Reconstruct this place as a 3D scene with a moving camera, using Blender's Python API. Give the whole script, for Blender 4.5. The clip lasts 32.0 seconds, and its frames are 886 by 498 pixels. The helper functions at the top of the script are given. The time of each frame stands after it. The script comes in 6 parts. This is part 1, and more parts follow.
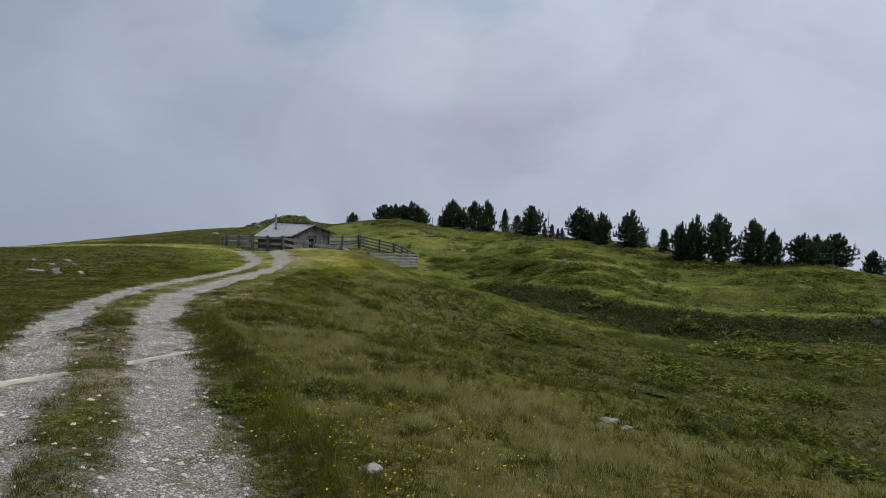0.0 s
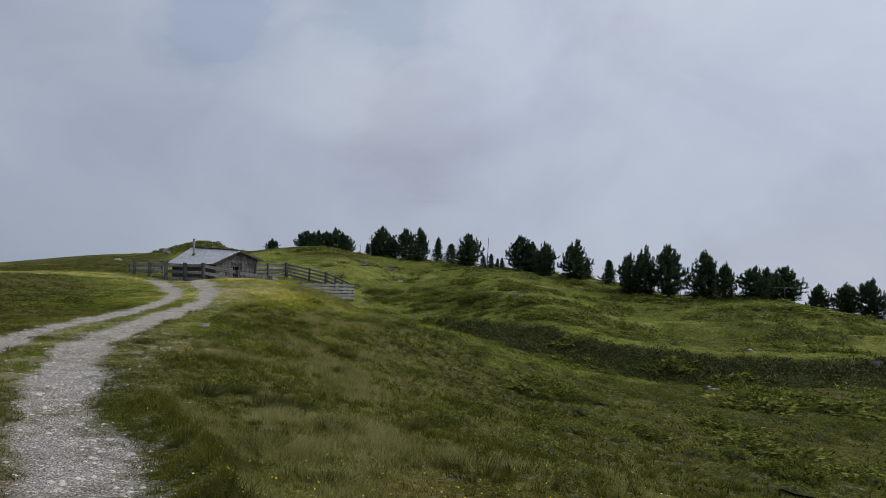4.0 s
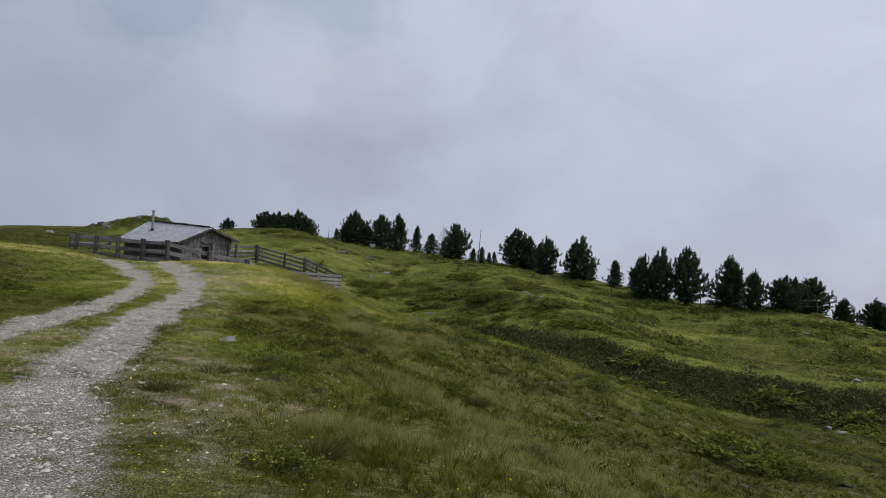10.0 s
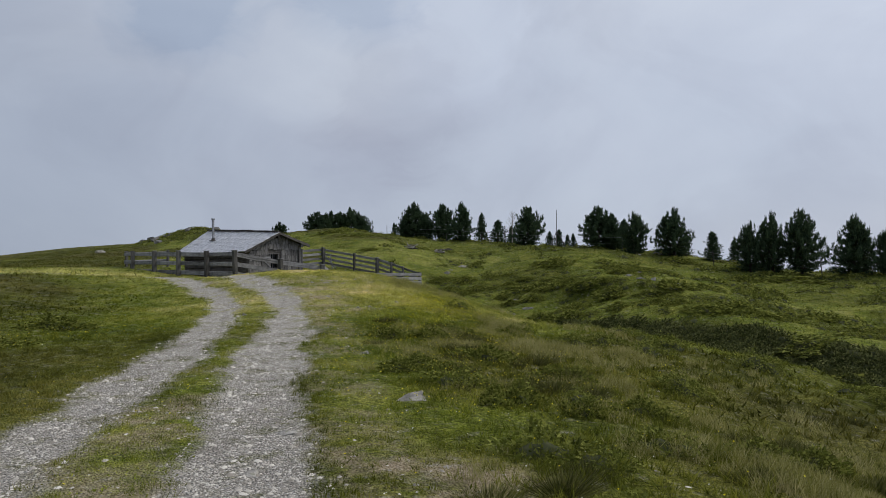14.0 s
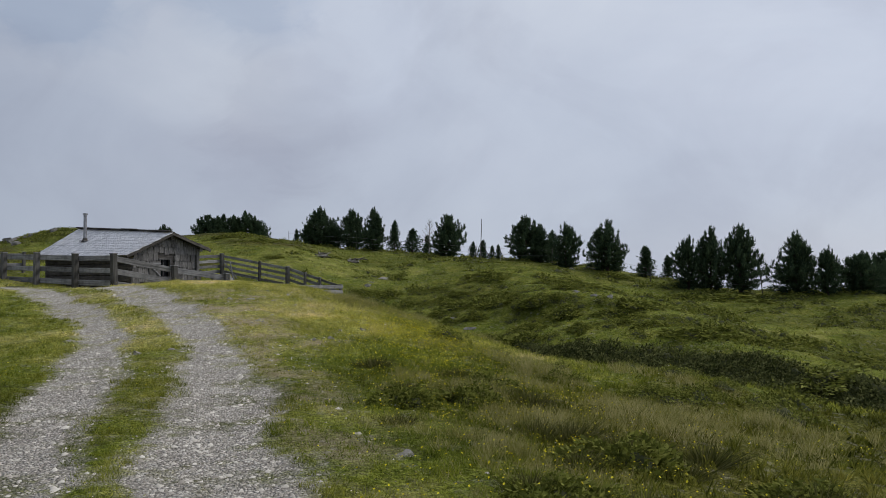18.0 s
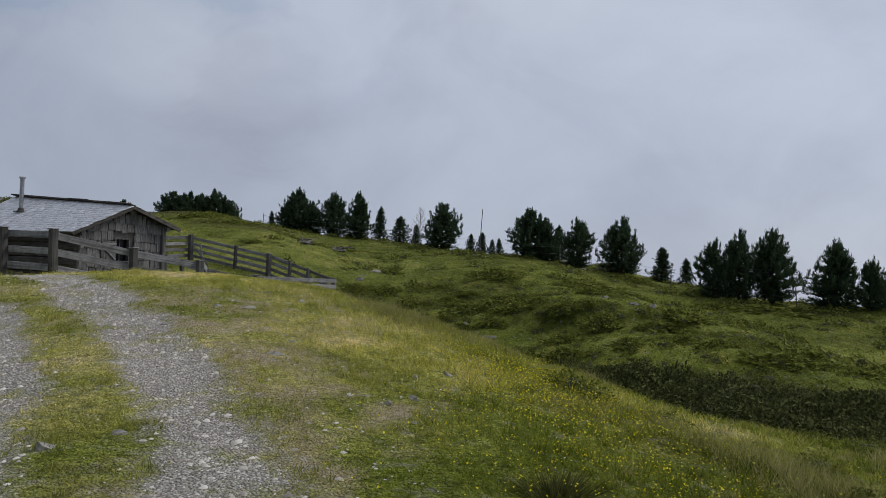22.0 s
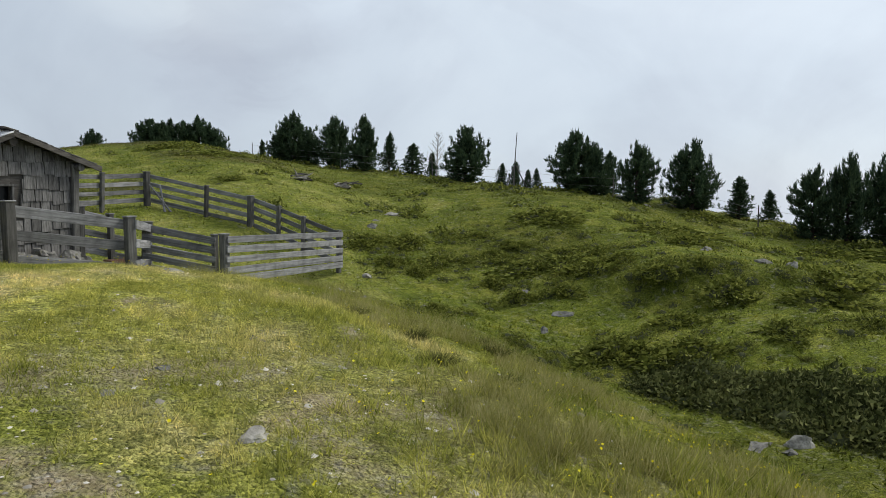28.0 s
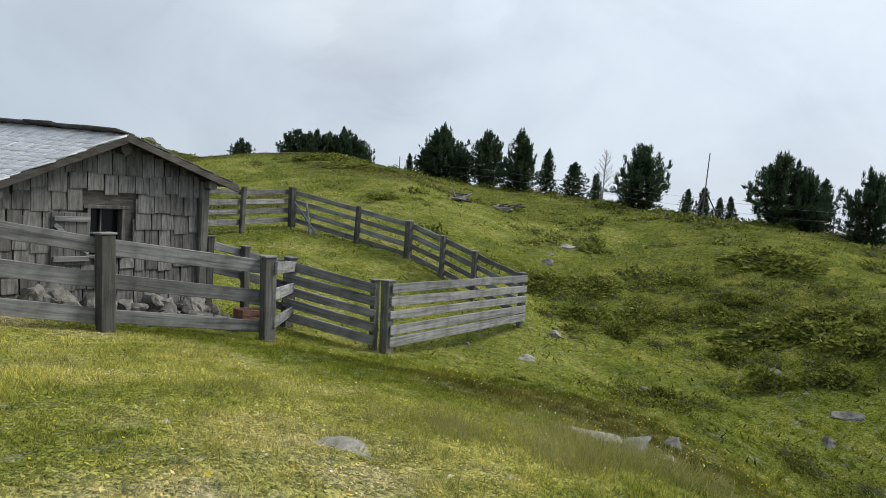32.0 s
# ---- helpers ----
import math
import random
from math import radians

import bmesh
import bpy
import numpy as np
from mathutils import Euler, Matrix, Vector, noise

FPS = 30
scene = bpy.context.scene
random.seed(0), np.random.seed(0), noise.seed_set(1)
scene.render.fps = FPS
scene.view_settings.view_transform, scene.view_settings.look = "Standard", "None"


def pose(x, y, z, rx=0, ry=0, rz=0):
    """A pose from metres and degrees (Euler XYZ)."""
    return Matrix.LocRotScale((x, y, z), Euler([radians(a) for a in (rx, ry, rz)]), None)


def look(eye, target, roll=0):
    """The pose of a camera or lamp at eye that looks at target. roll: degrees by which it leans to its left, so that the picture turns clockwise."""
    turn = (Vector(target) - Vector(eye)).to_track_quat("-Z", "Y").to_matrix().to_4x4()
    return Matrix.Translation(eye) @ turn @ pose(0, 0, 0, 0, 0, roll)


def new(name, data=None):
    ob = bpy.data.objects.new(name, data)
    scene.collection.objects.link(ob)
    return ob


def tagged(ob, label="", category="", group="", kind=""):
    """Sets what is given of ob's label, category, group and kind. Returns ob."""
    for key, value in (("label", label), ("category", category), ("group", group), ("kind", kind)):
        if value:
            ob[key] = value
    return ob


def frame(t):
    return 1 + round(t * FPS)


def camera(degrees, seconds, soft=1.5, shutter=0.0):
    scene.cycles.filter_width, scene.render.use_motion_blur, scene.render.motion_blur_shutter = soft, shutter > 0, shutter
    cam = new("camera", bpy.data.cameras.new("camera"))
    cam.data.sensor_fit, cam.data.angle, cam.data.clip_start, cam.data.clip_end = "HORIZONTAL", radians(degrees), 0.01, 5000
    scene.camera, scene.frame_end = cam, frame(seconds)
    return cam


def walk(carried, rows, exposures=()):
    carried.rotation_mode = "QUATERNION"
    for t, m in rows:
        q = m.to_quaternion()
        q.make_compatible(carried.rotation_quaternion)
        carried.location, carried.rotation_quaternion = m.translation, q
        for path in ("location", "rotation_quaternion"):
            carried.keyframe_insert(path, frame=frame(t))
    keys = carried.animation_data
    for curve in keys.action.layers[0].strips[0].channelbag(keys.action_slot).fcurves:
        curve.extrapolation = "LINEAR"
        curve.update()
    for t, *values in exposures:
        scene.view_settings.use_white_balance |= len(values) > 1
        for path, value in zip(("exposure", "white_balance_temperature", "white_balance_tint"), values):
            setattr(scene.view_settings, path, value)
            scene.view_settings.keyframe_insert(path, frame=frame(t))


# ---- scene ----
cam = camera(63.5, 32.0, soft=0.7)
PATH = [
    (0, (0.63, 1.503, 1.607), (0.576, 3.503, 1.615), 0.2),
    (0.5, (0.239, 2.151, 1.622), (0.217, 4.151, 1.652), 0.4),
    (1, (-0.13, 2.74, 1.642), (-0.127, 4.74, 1.68), 1.1),
    (1.5, (-0.452, 3.286, 1.666), (-0.393, 5.283, 1.756), 2.6),
    (2, (-0.679, 4.177, 1.663), (-0.626, 6.175, 1.733), 2.8),
    (2.5, (-0.923, 4.673, 1.695), (-0.854, 6.668, 1.806), 2.4),
    (3, (-1.179, 5.561, 1.707), (-1.092, 7.557, 1.793), 1.6),
    (3.5, (-1.439, 6.035, 1.711), (-1.3, 8.028, 1.797), 1.0),
    (5.5, (-2.508, 8.558, 1.758), (-2.195, 10.53, 1.87), -0.1),
    (6, (-2.781, 9.32, 1.761), (-2.443, 11.289, 1.856), -0.1),
    (6.5, (-3.059, 9.938, 1.759), (-2.728, 11.909, 1.839), 0.6),
    (7, (-3.334, 10.574, 1.765), (-3.066, 12.555, 1.834), 0.8),
    (7.5, (-3.569, 11.276, 1.727), (-3.386, 13.267, 1.792), 0.7),
    (8, (-3.832, 11.843, 1.765), (-3.651, 13.831, 1.877), 0.1),
    (8.5, (-4.167, 12.443, 1.783), (-3.974, 14.431, 1.896), 0.7),
    (9, (-4.545, 13.077, 1.758), (-4.32, 15.061, 1.866), 1.8),
    (9.5, (-4.892, 13.692, 1.794), (-4.633, 15.673, 1.882), 2.5),
    (10, (-5.148, 14.398, 1.75), (-4.786, 16.364, 1.825), 3.4),
    (10.5, (-5.428, 15.003, 1.803), (-5.105, 16.975, 1.892), 1.0),
    (11, (-5.664, 15.654, 1.816), (-5.378, 17.631, 1.902), -0.4),
    (11.5, (-5.977, 16.368, 1.795), (-5.757, 18.355, 1.828), -1.2),
    (12, (-6.237, 17.046, 1.762), (-6.058, 19.037, 1.713), -1.1),
    (12.5, (-6.49, 17.781, 1.797), (-6.302, 19.772, 1.755), -0.9),
    (13, (-6.721, 18.403, 1.836), (-6.514, 20.393, 1.823), -0.7),
    (13.5, (-6.937, 19.05, 1.857), (-6.691, 21.035, 1.893), -0.8),
    (14, (-7.162, 19.706, 1.882), (-6.906, 21.689, 1.925), -1.3),
    (14.5, (-7.404, 20.382, 1.901), (-7.138, 22.363, 1.975), -2.4),
    (16.5, (-8.057, 23.384, 1.871), (-7.612, 25.334, 1.872), -2.2),
    (17, (-8.134, 24.073, 1.914), (-7.597, 25.999, 1.926), -2.0),
    (17.5, (-8.165, 24.833, 1.915), (-7.597, 26.75, 1.959), -1.2),
    (18, (-8.287, 25.588, 1.932), (-7.728, 27.507, 2.003), -0.3),
    (18.5, (-8.312, 26.264, 1.937), (-7.771, 28.188, 2.01), 1.1),
    (19, (-8.365, 26.989, 1.967), (-7.819, 28.912, 2.033), 2.0),
    (19.5, (-8.446, 27.69, 1.966), (-7.862, 29.602, 1.986), 2.7),
    (20, (-8.579, 28.358, 2.013), (-7.961, 30.26, 2.033), 3.0),
    (20.5, (-8.638, 29.196, 2.013), (-8.016, 31.097, 2.017), 3.5),
    (21, (-8.701, 29.87, 2.052), (-8.073, 31.769, 2.062), 3.7),
    (21.5, (-8.764, 30.514, 2.132), (-8.151, 32.418, 2.148), 3.1),
    (22, (-8.72, 31.338, 2.126), (-8.069, 33.228, 2.174), 2.2),
    (22.5, (-8.782, 32.025, 2.225), (-8.109, 33.908, 2.269), 1.4),
    (23, (-8.691, 32.723, 2.134), (-7.96, 34.584, 2.145), 1.0),
    (23.5, (-8.476, 33.533, 2.095), (-7.628, 35.343, 2.041), 0.8),
    (24, (-8.307, 34.228, 2.114), (-7.325, 35.965, 1.972), 1.3),
    (24.5, (-8.159, 34.925, 2.141), (-7.118, 36.626, 1.986), 1.4),
    (26.5, (-7.716, 37.839, 2.391), (-6.86, 39.637, 2.202), 2.0),
    (27, (-7.612, 38.547, 2.5), (-6.829, 40.376, 2.304), 1.9),
    (27.5, (-7.451, 39.182, 2.558), (-6.734, 41.041, 2.379), 1.5),
    (28, (-7.292, 39.867, 2.619), (-6.64, 41.752, 2.466), 1.3),
    (28.5, (-7.172, 40.489, 2.646), (-6.579, 42.394, 2.517), 1.5),
    (29, (-7.05, 41.29, 2.673), (-6.464, 43.2, 2.571), 2.2),
    (29.5, (-7.043, 42.036, 2.696), (-6.439, 43.941, 2.606), 3.0),
    (30, (-7.085, 42.75, 2.706), (-6.496, 44.657, 2.57), 3.0),
    (30.5, (-7.198, 43.489, 2.793), (-6.695, 45.417, 2.627), 3.1),
    (31, (-7.247, 44.08, 2.865), (-6.788, 46.019, 2.701), 3.6),
    (31.5, (-7.39, 44.536, 2.914), (-7.001, 46.493, 2.786), 3.6),
    (32, (-7.667, 45.022, 2.946), (-7.361, 46.995, 2.822), 3.6),
]
walk(cam, [(t, look(eye, target, roll)) for t, eye, target, roll in PATH],
     exposures=[(0, -0.15, 6400, 10), (2, -0.22, 6400, 10), (9, -0.12, 6450, 10), (11.2, -0.13, 6450, 10), (12, 0.17, 6600, 9), (12.8, -0.02, 6500, 9), (14.5, -0.1, 6450, 10), (17, -0.12, 6500, 10), (21, -0.14, 6450, 10), (22, -0.28, 6400, 10), (22.6, -0.28, 6450, 10), (23.1, -0.2, 6500, 8), (23.9, 0.25, 6650, 5), (26.5, 0.3, 6680, 4), (30.2, 0.28, 6680, 4), (31, 0.42, 6700, 4), (32, 0.42, 6700, 4)])

# ---- light ----
SUN_AZIMUTH, SUN_HEIGHT = 78.0, 46.0
world = bpy.data.worlds.new("sky")
scene.world = world
world.use_nodes = True


def nd(tree, kind, **sets):
    n = tree.nodes.new(kind)
    for k, v in sets.items():
        n.inputs[k.replace("_", " ")].default_value = v
    return n


def ramp(tree, source, stops):
    r = tree.nodes.new("ShaderNodeValToRGB")
    r.color_ramp.elements.remove(r.color_ramp.elements[1])
    for i, (p, c) in enumerate(stops):
        e = r.color_ramp.elements[0] if i == 0 else r.color_ramp.elements.new(p)
        e.position, e.color = p, (*c, 1) if len(c) == 3 else (c[0], c[0], c[0], 1)
    tree.links.new(source, r.inputs["Fac"])
    return r.outputs["Color"]


def mixed(tree, fac, a, b, mode="MIX"):
    m = tree.nodes.new("ShaderNodeMix")
    m.data_type, m.blend_type = "RGBA", mode
    for sock, v in ((m.inputs["Factor"], fac), (m.inputs[6], a), (m.inputs[7], b)):
        if isinstance(v, (int, float)):
            sock.default_value = v
        elif isinstance(v, tuple):
            sock.default_value = (*v, 1)
        else:
            tree.links.new(v, sock)
    return m.outputs[2]


def times(t, a, b):
    m = t.nodes.new("ShaderNodeMath")
    m.operation = "MULTIPLY"
    for i, v in enumerate((a, b)):
        if isinstance(v, (int, float)):
            m.inputs[i].default_value = v
        else:
            t.links.new(v, m.inputs[i])
    return m.outputs[0]


def build_sky(tree):
    tree.nodes.clear()
    out, bg = tree.nodes.new("ShaderNodeOutputWorld"), tree.nodes.new("ShaderNodeBackground")
    sky = tree.nodes.new("ShaderNodeTexSky")
    sky.sky_type, sky.sun_disc = "NISHITA", False
    sky.sun_elevation, sky.sun_rotation = radians(SUN_HEIGHT), radians(SUN_AZIMUTH)
    thin = tree.nodes.new("ShaderNodeVectorMath")
    thin.operation = "SCALE"
    thin.inputs["Scale"].default_value = 0.10
    tree.links.new(sky.outputs[0], thin.inputs[0])
    co = tree.nodes.new("ShaderNodeTexCoord")
    stretch = tree.nodes.new("ShaderNodeMapping")
    stretch.inputs["Scale"].default_value = (1.0, 1.0, 1.5)
    tree.links.new(co.outputs["Generated"], stretch.inputs["Vector"])
    big = nd(tree, "ShaderNodeTexNoise", Scale=1.7, Detail=6.0, Roughness=0.5, Distortion=0.5)
    tree.links.new(stretch.outputs[0], big.inputs["Vector"])
    gaps = nd(tree, "ShaderNodeTexNoise", Scale=3.6, Detail=5.0, Roughness=0.55)
    tree.links.new(stretch.outputs[0], gaps.inputs["Vector"])
    cloud = ramp(tree, big.outputs["Fac"], [(0.28, (0.37, 0.41, 0.515)), (0.42, (0.445, 0.495, 0.605)), (0.56, (0.485, 0.535, 0.645)), (0.72, (0.56, 0.61, 0.71))])
    cover = ramp(tree, gaps.outputs["Fac"], [(0.0, (0.86,)), (0.66, (0.96,)), (0.8, (0.80,))])
    toward = tree.nodes.new("ShaderNodeVectorMath")
    toward.operation = "DOT_PRODUCT"
    toward.inputs[1].default_value = (math.sin(radians(SUN_AZIMUTH)), math.cos(radians(SUN_AZIMUTH)), 0.35)
    tree.links.new(co.outputs["Generated"], toward.inputs[0])
    half = tree.nodes.new("ShaderNodeMapRange")
    half.inputs["From Min"].default_value, half.inputs["From Max"].default_value = -1.0, 1.0
    tree.links.new(toward.outputs["Value"], half.inputs["Value"])
    glare = ramp(tree, half.outputs[0], [(0.0, (0.74, 0.76, 0.80)), (0.35, (0.80, 0.82, 0.84)), (0.62, (1.0, 1.0, 1.0)), (0.85, (1.18, 1.17, 1.15)), (1.0, (1.35, 1.32, 1.28))])
    puff = nd(tree, "ShaderNodeTexNoise", Scale=3.2, Detail=8.0, Roughness=0.55, Distortion=0.9)
    tree.links.new(stretch.outputs[0], puff.inputs["Vector"])
    glare = mixed(tree, 1.0, glare, ramp(tree, puff.outputs["Fac"], [(0.3, (0.91, 0.905, 0.915)), (0.5, (1.0, 1.0, 1.0)), (0.7, (1.04, 1.04, 1.03))]), "MULTIPLY")
    lit = mixed(tree, 1.0, mixed(tree, cover, thin.outputs[0], cloud), glare, "MULTIPLY")
    wisp = nd(tree, "ShaderNodeTexNoise", Scale=9.0, Detail=7.0, Roughness=0.6, Distortion=0.8)
    tree.links.new(stretch.outputs[0], wisp.inputs["Vector"])
    for azimuth, rise, wide, tint in ((4.0, 12.5, 2.6, (0.915, 0.91, 0.92)), (1.0, 8.0, 1.8, (0.95, 0.945, 0.955)), (-12.6, 20.5, 2.2, (0.80, 0.85, 0.91)), (0.5, 22.5, 2.2, (0.84, 0.88, 0.93)), (9.0, 17.5, 2.5, (1.06, 1.06, 1.06))):
        near = tree.nodes.new("ShaderNodeVectorMath")
        near.operation = "DISTANCE"
        near.inputs[1].default_value = (math.sin(radians(azimuth)) * math.cos(radians(rise)), math.cos(radians(azimuth)) * math.cos(radians(rise)), math.sin(radians(rise)))
        tree.links.new(co.outputs["Generated"], near.inputs[0])
        reach = tree.nodes.new("ShaderNodeMath")
        reach.operation = "MULTIPLY_ADD"
        tree.links.new(wisp.outputs["Fac"], reach.inputs[0])
        reach.inputs[1].default_value = -3.2 * radians(wide)
        tree.links.new(near.outputs["Value"], reach.inputs[2])
        lit = mixed(tree, 1.0, lit, ramp(tree, times(tree, reach.outputs[0], 0.5 / radians(wide)), [(0.0, tint), (0.2, tuple(0.45 + 0.55 * v for v in tint)), (0.7, (1.0, 1.0, 1.0))]), "MULTIPLY")
    tree.links.new(lit, bg.inputs["Color"])
    bg.inputs["Strength"].default_value = 1.0
    tree.links.new(bg.outputs[0], out.inputs["Surface"])


build_sky(world.node_tree)
sun = new("sun", bpy.data.lights.new("sun", "SUN"))
sun.data.energy, sun.data.angle, sun.data.color = 2.4, radians(20), (1.0, 0.96, 0.9)
sun.matrix_world = look((0, 0, 0), (-math.sin(radians(SUN_AZIMUTH)) * math.cos(radians(SUN_HEIGHT)),
                                    -math.cos(radians(SUN_AZIMUTH)) * math.cos(radians(SUN_HEIGHT)), -math.sin(radians(SUN_HEIGHT))))

# ---- materials ----
def material(name, rough=0.85, metal=0.0, specular=0.25):
    m = bpy.data.materials.new(name)
    m.use_nodes = True
    t = m.node_tree
    b = t.nodes["Principled BSDF"]
    b.inputs["Roughness"].default_value, b.inputs["Metallic"].default_value = rough, metal
    b.inputs["Specular IOR Level"].default_value = specular
    return m, t, b


def bump(t, b, height, strength, distance):
    n = t.nodes.new("ShaderNodeBump")
    n.inputs["Strength"].default_value, n.inputs["Distance"].default_value = strength, distance
    t.links.new(height, n.inputs["Height"])
    t.links.new(n.outputs[0], b.inputs["Normal"])


def noise_at(t, scale, detail=4.0, rough=0.55, stretch=None, kind="Object"):
    co = t.nodes.new("ShaderNodeTexCoord")
    src = co.outputs[kind]
    if stretch:
        mp = t.nodes.new("ShaderNodeMapping")
        mp.inputs["Scale"].default_value = stretch
        t.links.new(src, mp.inputs["Vector"])
        src = mp.outputs[0]
    n = nd(t, "ShaderNodeTexNoise", Scale=scale, Detail=detail, Roughness=rough)
    t.links.new(src, n.inputs["Vector"])
    return n.outputs["Fac"]


def attribute(t, name):
    a = t.nodes.new("ShaderNodeAttribute")
    a.attribute_name = name
    return a.outputs["Fac"]


def ground_material():
    m, t, b = material("meadow_ground", 0.95, specular=0.03)
    mid, fine = noise_at(t, 1.3, 6, 0.62), noise_at(t, 24, 7, 0.75)
    c = meadow_colour(t)
    olive = ramp(t, mid, [(0.3, (0.105, 0.094, 0.021)), (0.55, (0.20, 0.178, 0.040)), (0.72, (0.31, 0.265, 0.085))])
    c = mixed(t, times(t, attribute(t, "dry"), ramp(t, mid, [(0.3, (0.9,)), (0.7, (0.45,))])), c, olive)
    heath = ramp(t, fine, [(0.3, (0.030, 0.038, 0.011)), (0.6, (0.085, 0.10, 0.024))])
    c = mixed(t, times(t, attribute(t, "heath"), 0.5), c, heath)
    leafy = t.nodes.new("ShaderNodeTexVoronoi")
    leafy.inputs["Scale"].default_value = 38
    leafy.inputs["Randomness"].default_value = 1.0
    bend = t.nodes.new("ShaderNodeVectorMath")
    bend.operation = "MULTIPLY_ADD"
    warp = nd(t, "ShaderNodeTexNoise", Scale=30.0, Detail=3.0)
    place = t.nodes.new("ShaderNodeTexCoord").outputs["Object"]
    t.links.new(place, warp.inputs["Vector"])
    t.links.new(warp.outputs["Color"], bend.inputs[0])
    bend.inputs[1].default_value = (0.03, 0.03, 0.03)
    t.links.new(place, bend.inputs[2])
    t.links.new(bend.outputs[0], leafy.inputs["Vector"])
    shade = t.nodes.new("ShaderNodeSeparateColor")
    t.links.new(leafy.outputs["Color"], shade.inputs[0])
    c = mixed(t, 1.0, c, ramp(t, shade.outputs[0], [(0.0, (0.45, 0.47, 0.45)), (0.5, (1.0, 1.0, 1.0)), (1.0, (1.65, 1.58, 1.6))]), "MULTIPLY")
    c = mixed(t, times(t, ramp(t, fine, [(0.34, (1.0,)), (0.48, (0.0,))]), 0.42), c, (0.075, 0.07, 0.025))
    c = mixed(t, times(t, ramp(t, fine, [(0.54, (0.0,)), (0.68, (1.0,))]), 0.5), c, (0.46, 0.42, 0.18))
    soil = ramp(t, fine, [(0.3, (0.20, 0.145, 0.088)), (0.5, (0.40, 0.315, 0.215)), (0.7, (0.62, 0.53, 0.42))])
    bare = times(t, attribute(t, "bare"), ramp(t, mid, [(0.42, (0.0,)), (0.6, (1.0,))]))
    c = mixed(t, bare, c, soil)
    stone = t.nodes.new("ShaderNodeTexVoronoi")
    stone.inputs["Scale"].default_value = 40
    t.links.new(t.nodes.new("ShaderNodeTexCoord").outputs["Object"], stone.inputs["Vector"])
    grit = ramp(t, fine, [(0.30, (0.29, 0.258, 0.207)), (0.5, (0.62, 0.575, 0.49)), (0.68, (0.87, 0.83, 0.74))])
    grit = mixed(t, ramp(t, mid, [(0.40, (0.75,)), (0.60, (0.0,))]), grit, (0.38, 0.34, 0.29))
    tone = t.nodes.new("ShaderNodeSeparateColor")
    t.links.new(stone.outputs["Color"], tone.inputs[0])
    grit = mixed(t, 0.5, grit, ramp(t, tone.outputs[0], [(0.0, (0.15, 0.136, 0.118)), (0.4, (0.46, 0.43, 0.385)), (0.8, (0.68, 0.64, 0.59)), (1.0, (0.88, 0.85, 0.81))]))
    grit = mixed(t, ramp(t, stone.outputs["Distance"], [(0.34, (0.0,)), (0.66, (0.6,))]), grit, (0.17, 0.155, 0.135))
    edge = t.nodes.new("ShaderNodeMath")
    edge.operation = "ADD"
    t.links.new(attribute(t, "track"), edge.inputs[0])
    t.links.new(times(t, ramp(t, noise_at(t, 5, 6, 0.7), [(0.3, (0.0,)), (0.7, (1.0,))]), 0.7), edge.inputs[1])
    thinned = ramp(t, noise_at(t, 1.9, 6, 0.68), [(0.36, (0.3,)), (0.5, (1.0,))])
    c = mixed(t, times(t, ramp(t, edge.outputs[0], [(0.42, (0.0,)), (1.05, (1.0,))]), thinned), c, grit)
    t.links.new(c, b.inputs["Base Color"])
    h = mixed(t, 0.5, ramp(t, fine, [(0.2, (0.0,)), (0.8, (1.0,))]), ramp(t, stone.outputs["Distance"], [(0.0, (1.0,)), (0.6, (0.0,))]))
    h = mixed(t, 0.4, h, ramp(t, leafy.outputs["Distance"], [(0.0, (1.0,)), (0.6, (0.0,))]))
    bump(t, b, h, 1.0, 0.07)
    return m


def through_leaf(m, t, b, colour, share=0.3):
    """Lets part of the light pass through a leaf."""
    out = t.nodes["Material Output"]
    thin = t.nodes.new("ShaderNodeBsdfTranslucent")
    t.links.new(colour, thin.inputs["Color"])
    mix = t.nodes.new("ShaderNodeMixShader")
    mix.inputs["Fac"].default_value = share
    t.links.new(b.outputs[0], mix.inputs[1])
    t.links.new(thin.outputs[0], mix.inputs[2])
    t.links.new(mix.outputs[0], out.inputs["Surface"])


def blade_material(name, dark, mid, light, patch=0.5, thin=0.25, size=0.55):
    m, t, b = material(name, 0.8, specular=0.06)
    rnd = t.nodes.new("ShaderNodeNewGeometry").outputs["Random Per Island"]
    c = ramp(t, rnd, [(0.0, dark), (0.5, mid), (1.0, light)])
    c2 = ramp(t, noise_at(t, size, 5, 0.6), [(0.3, dark), (0.5, mid), (0.72, light)])
    c = mixed(t, patch, c, c2)
    t.links.new(c, b.inputs["Base Color"])
    if thin:
        through_leaf(m, t, b, c, thin)
    return m


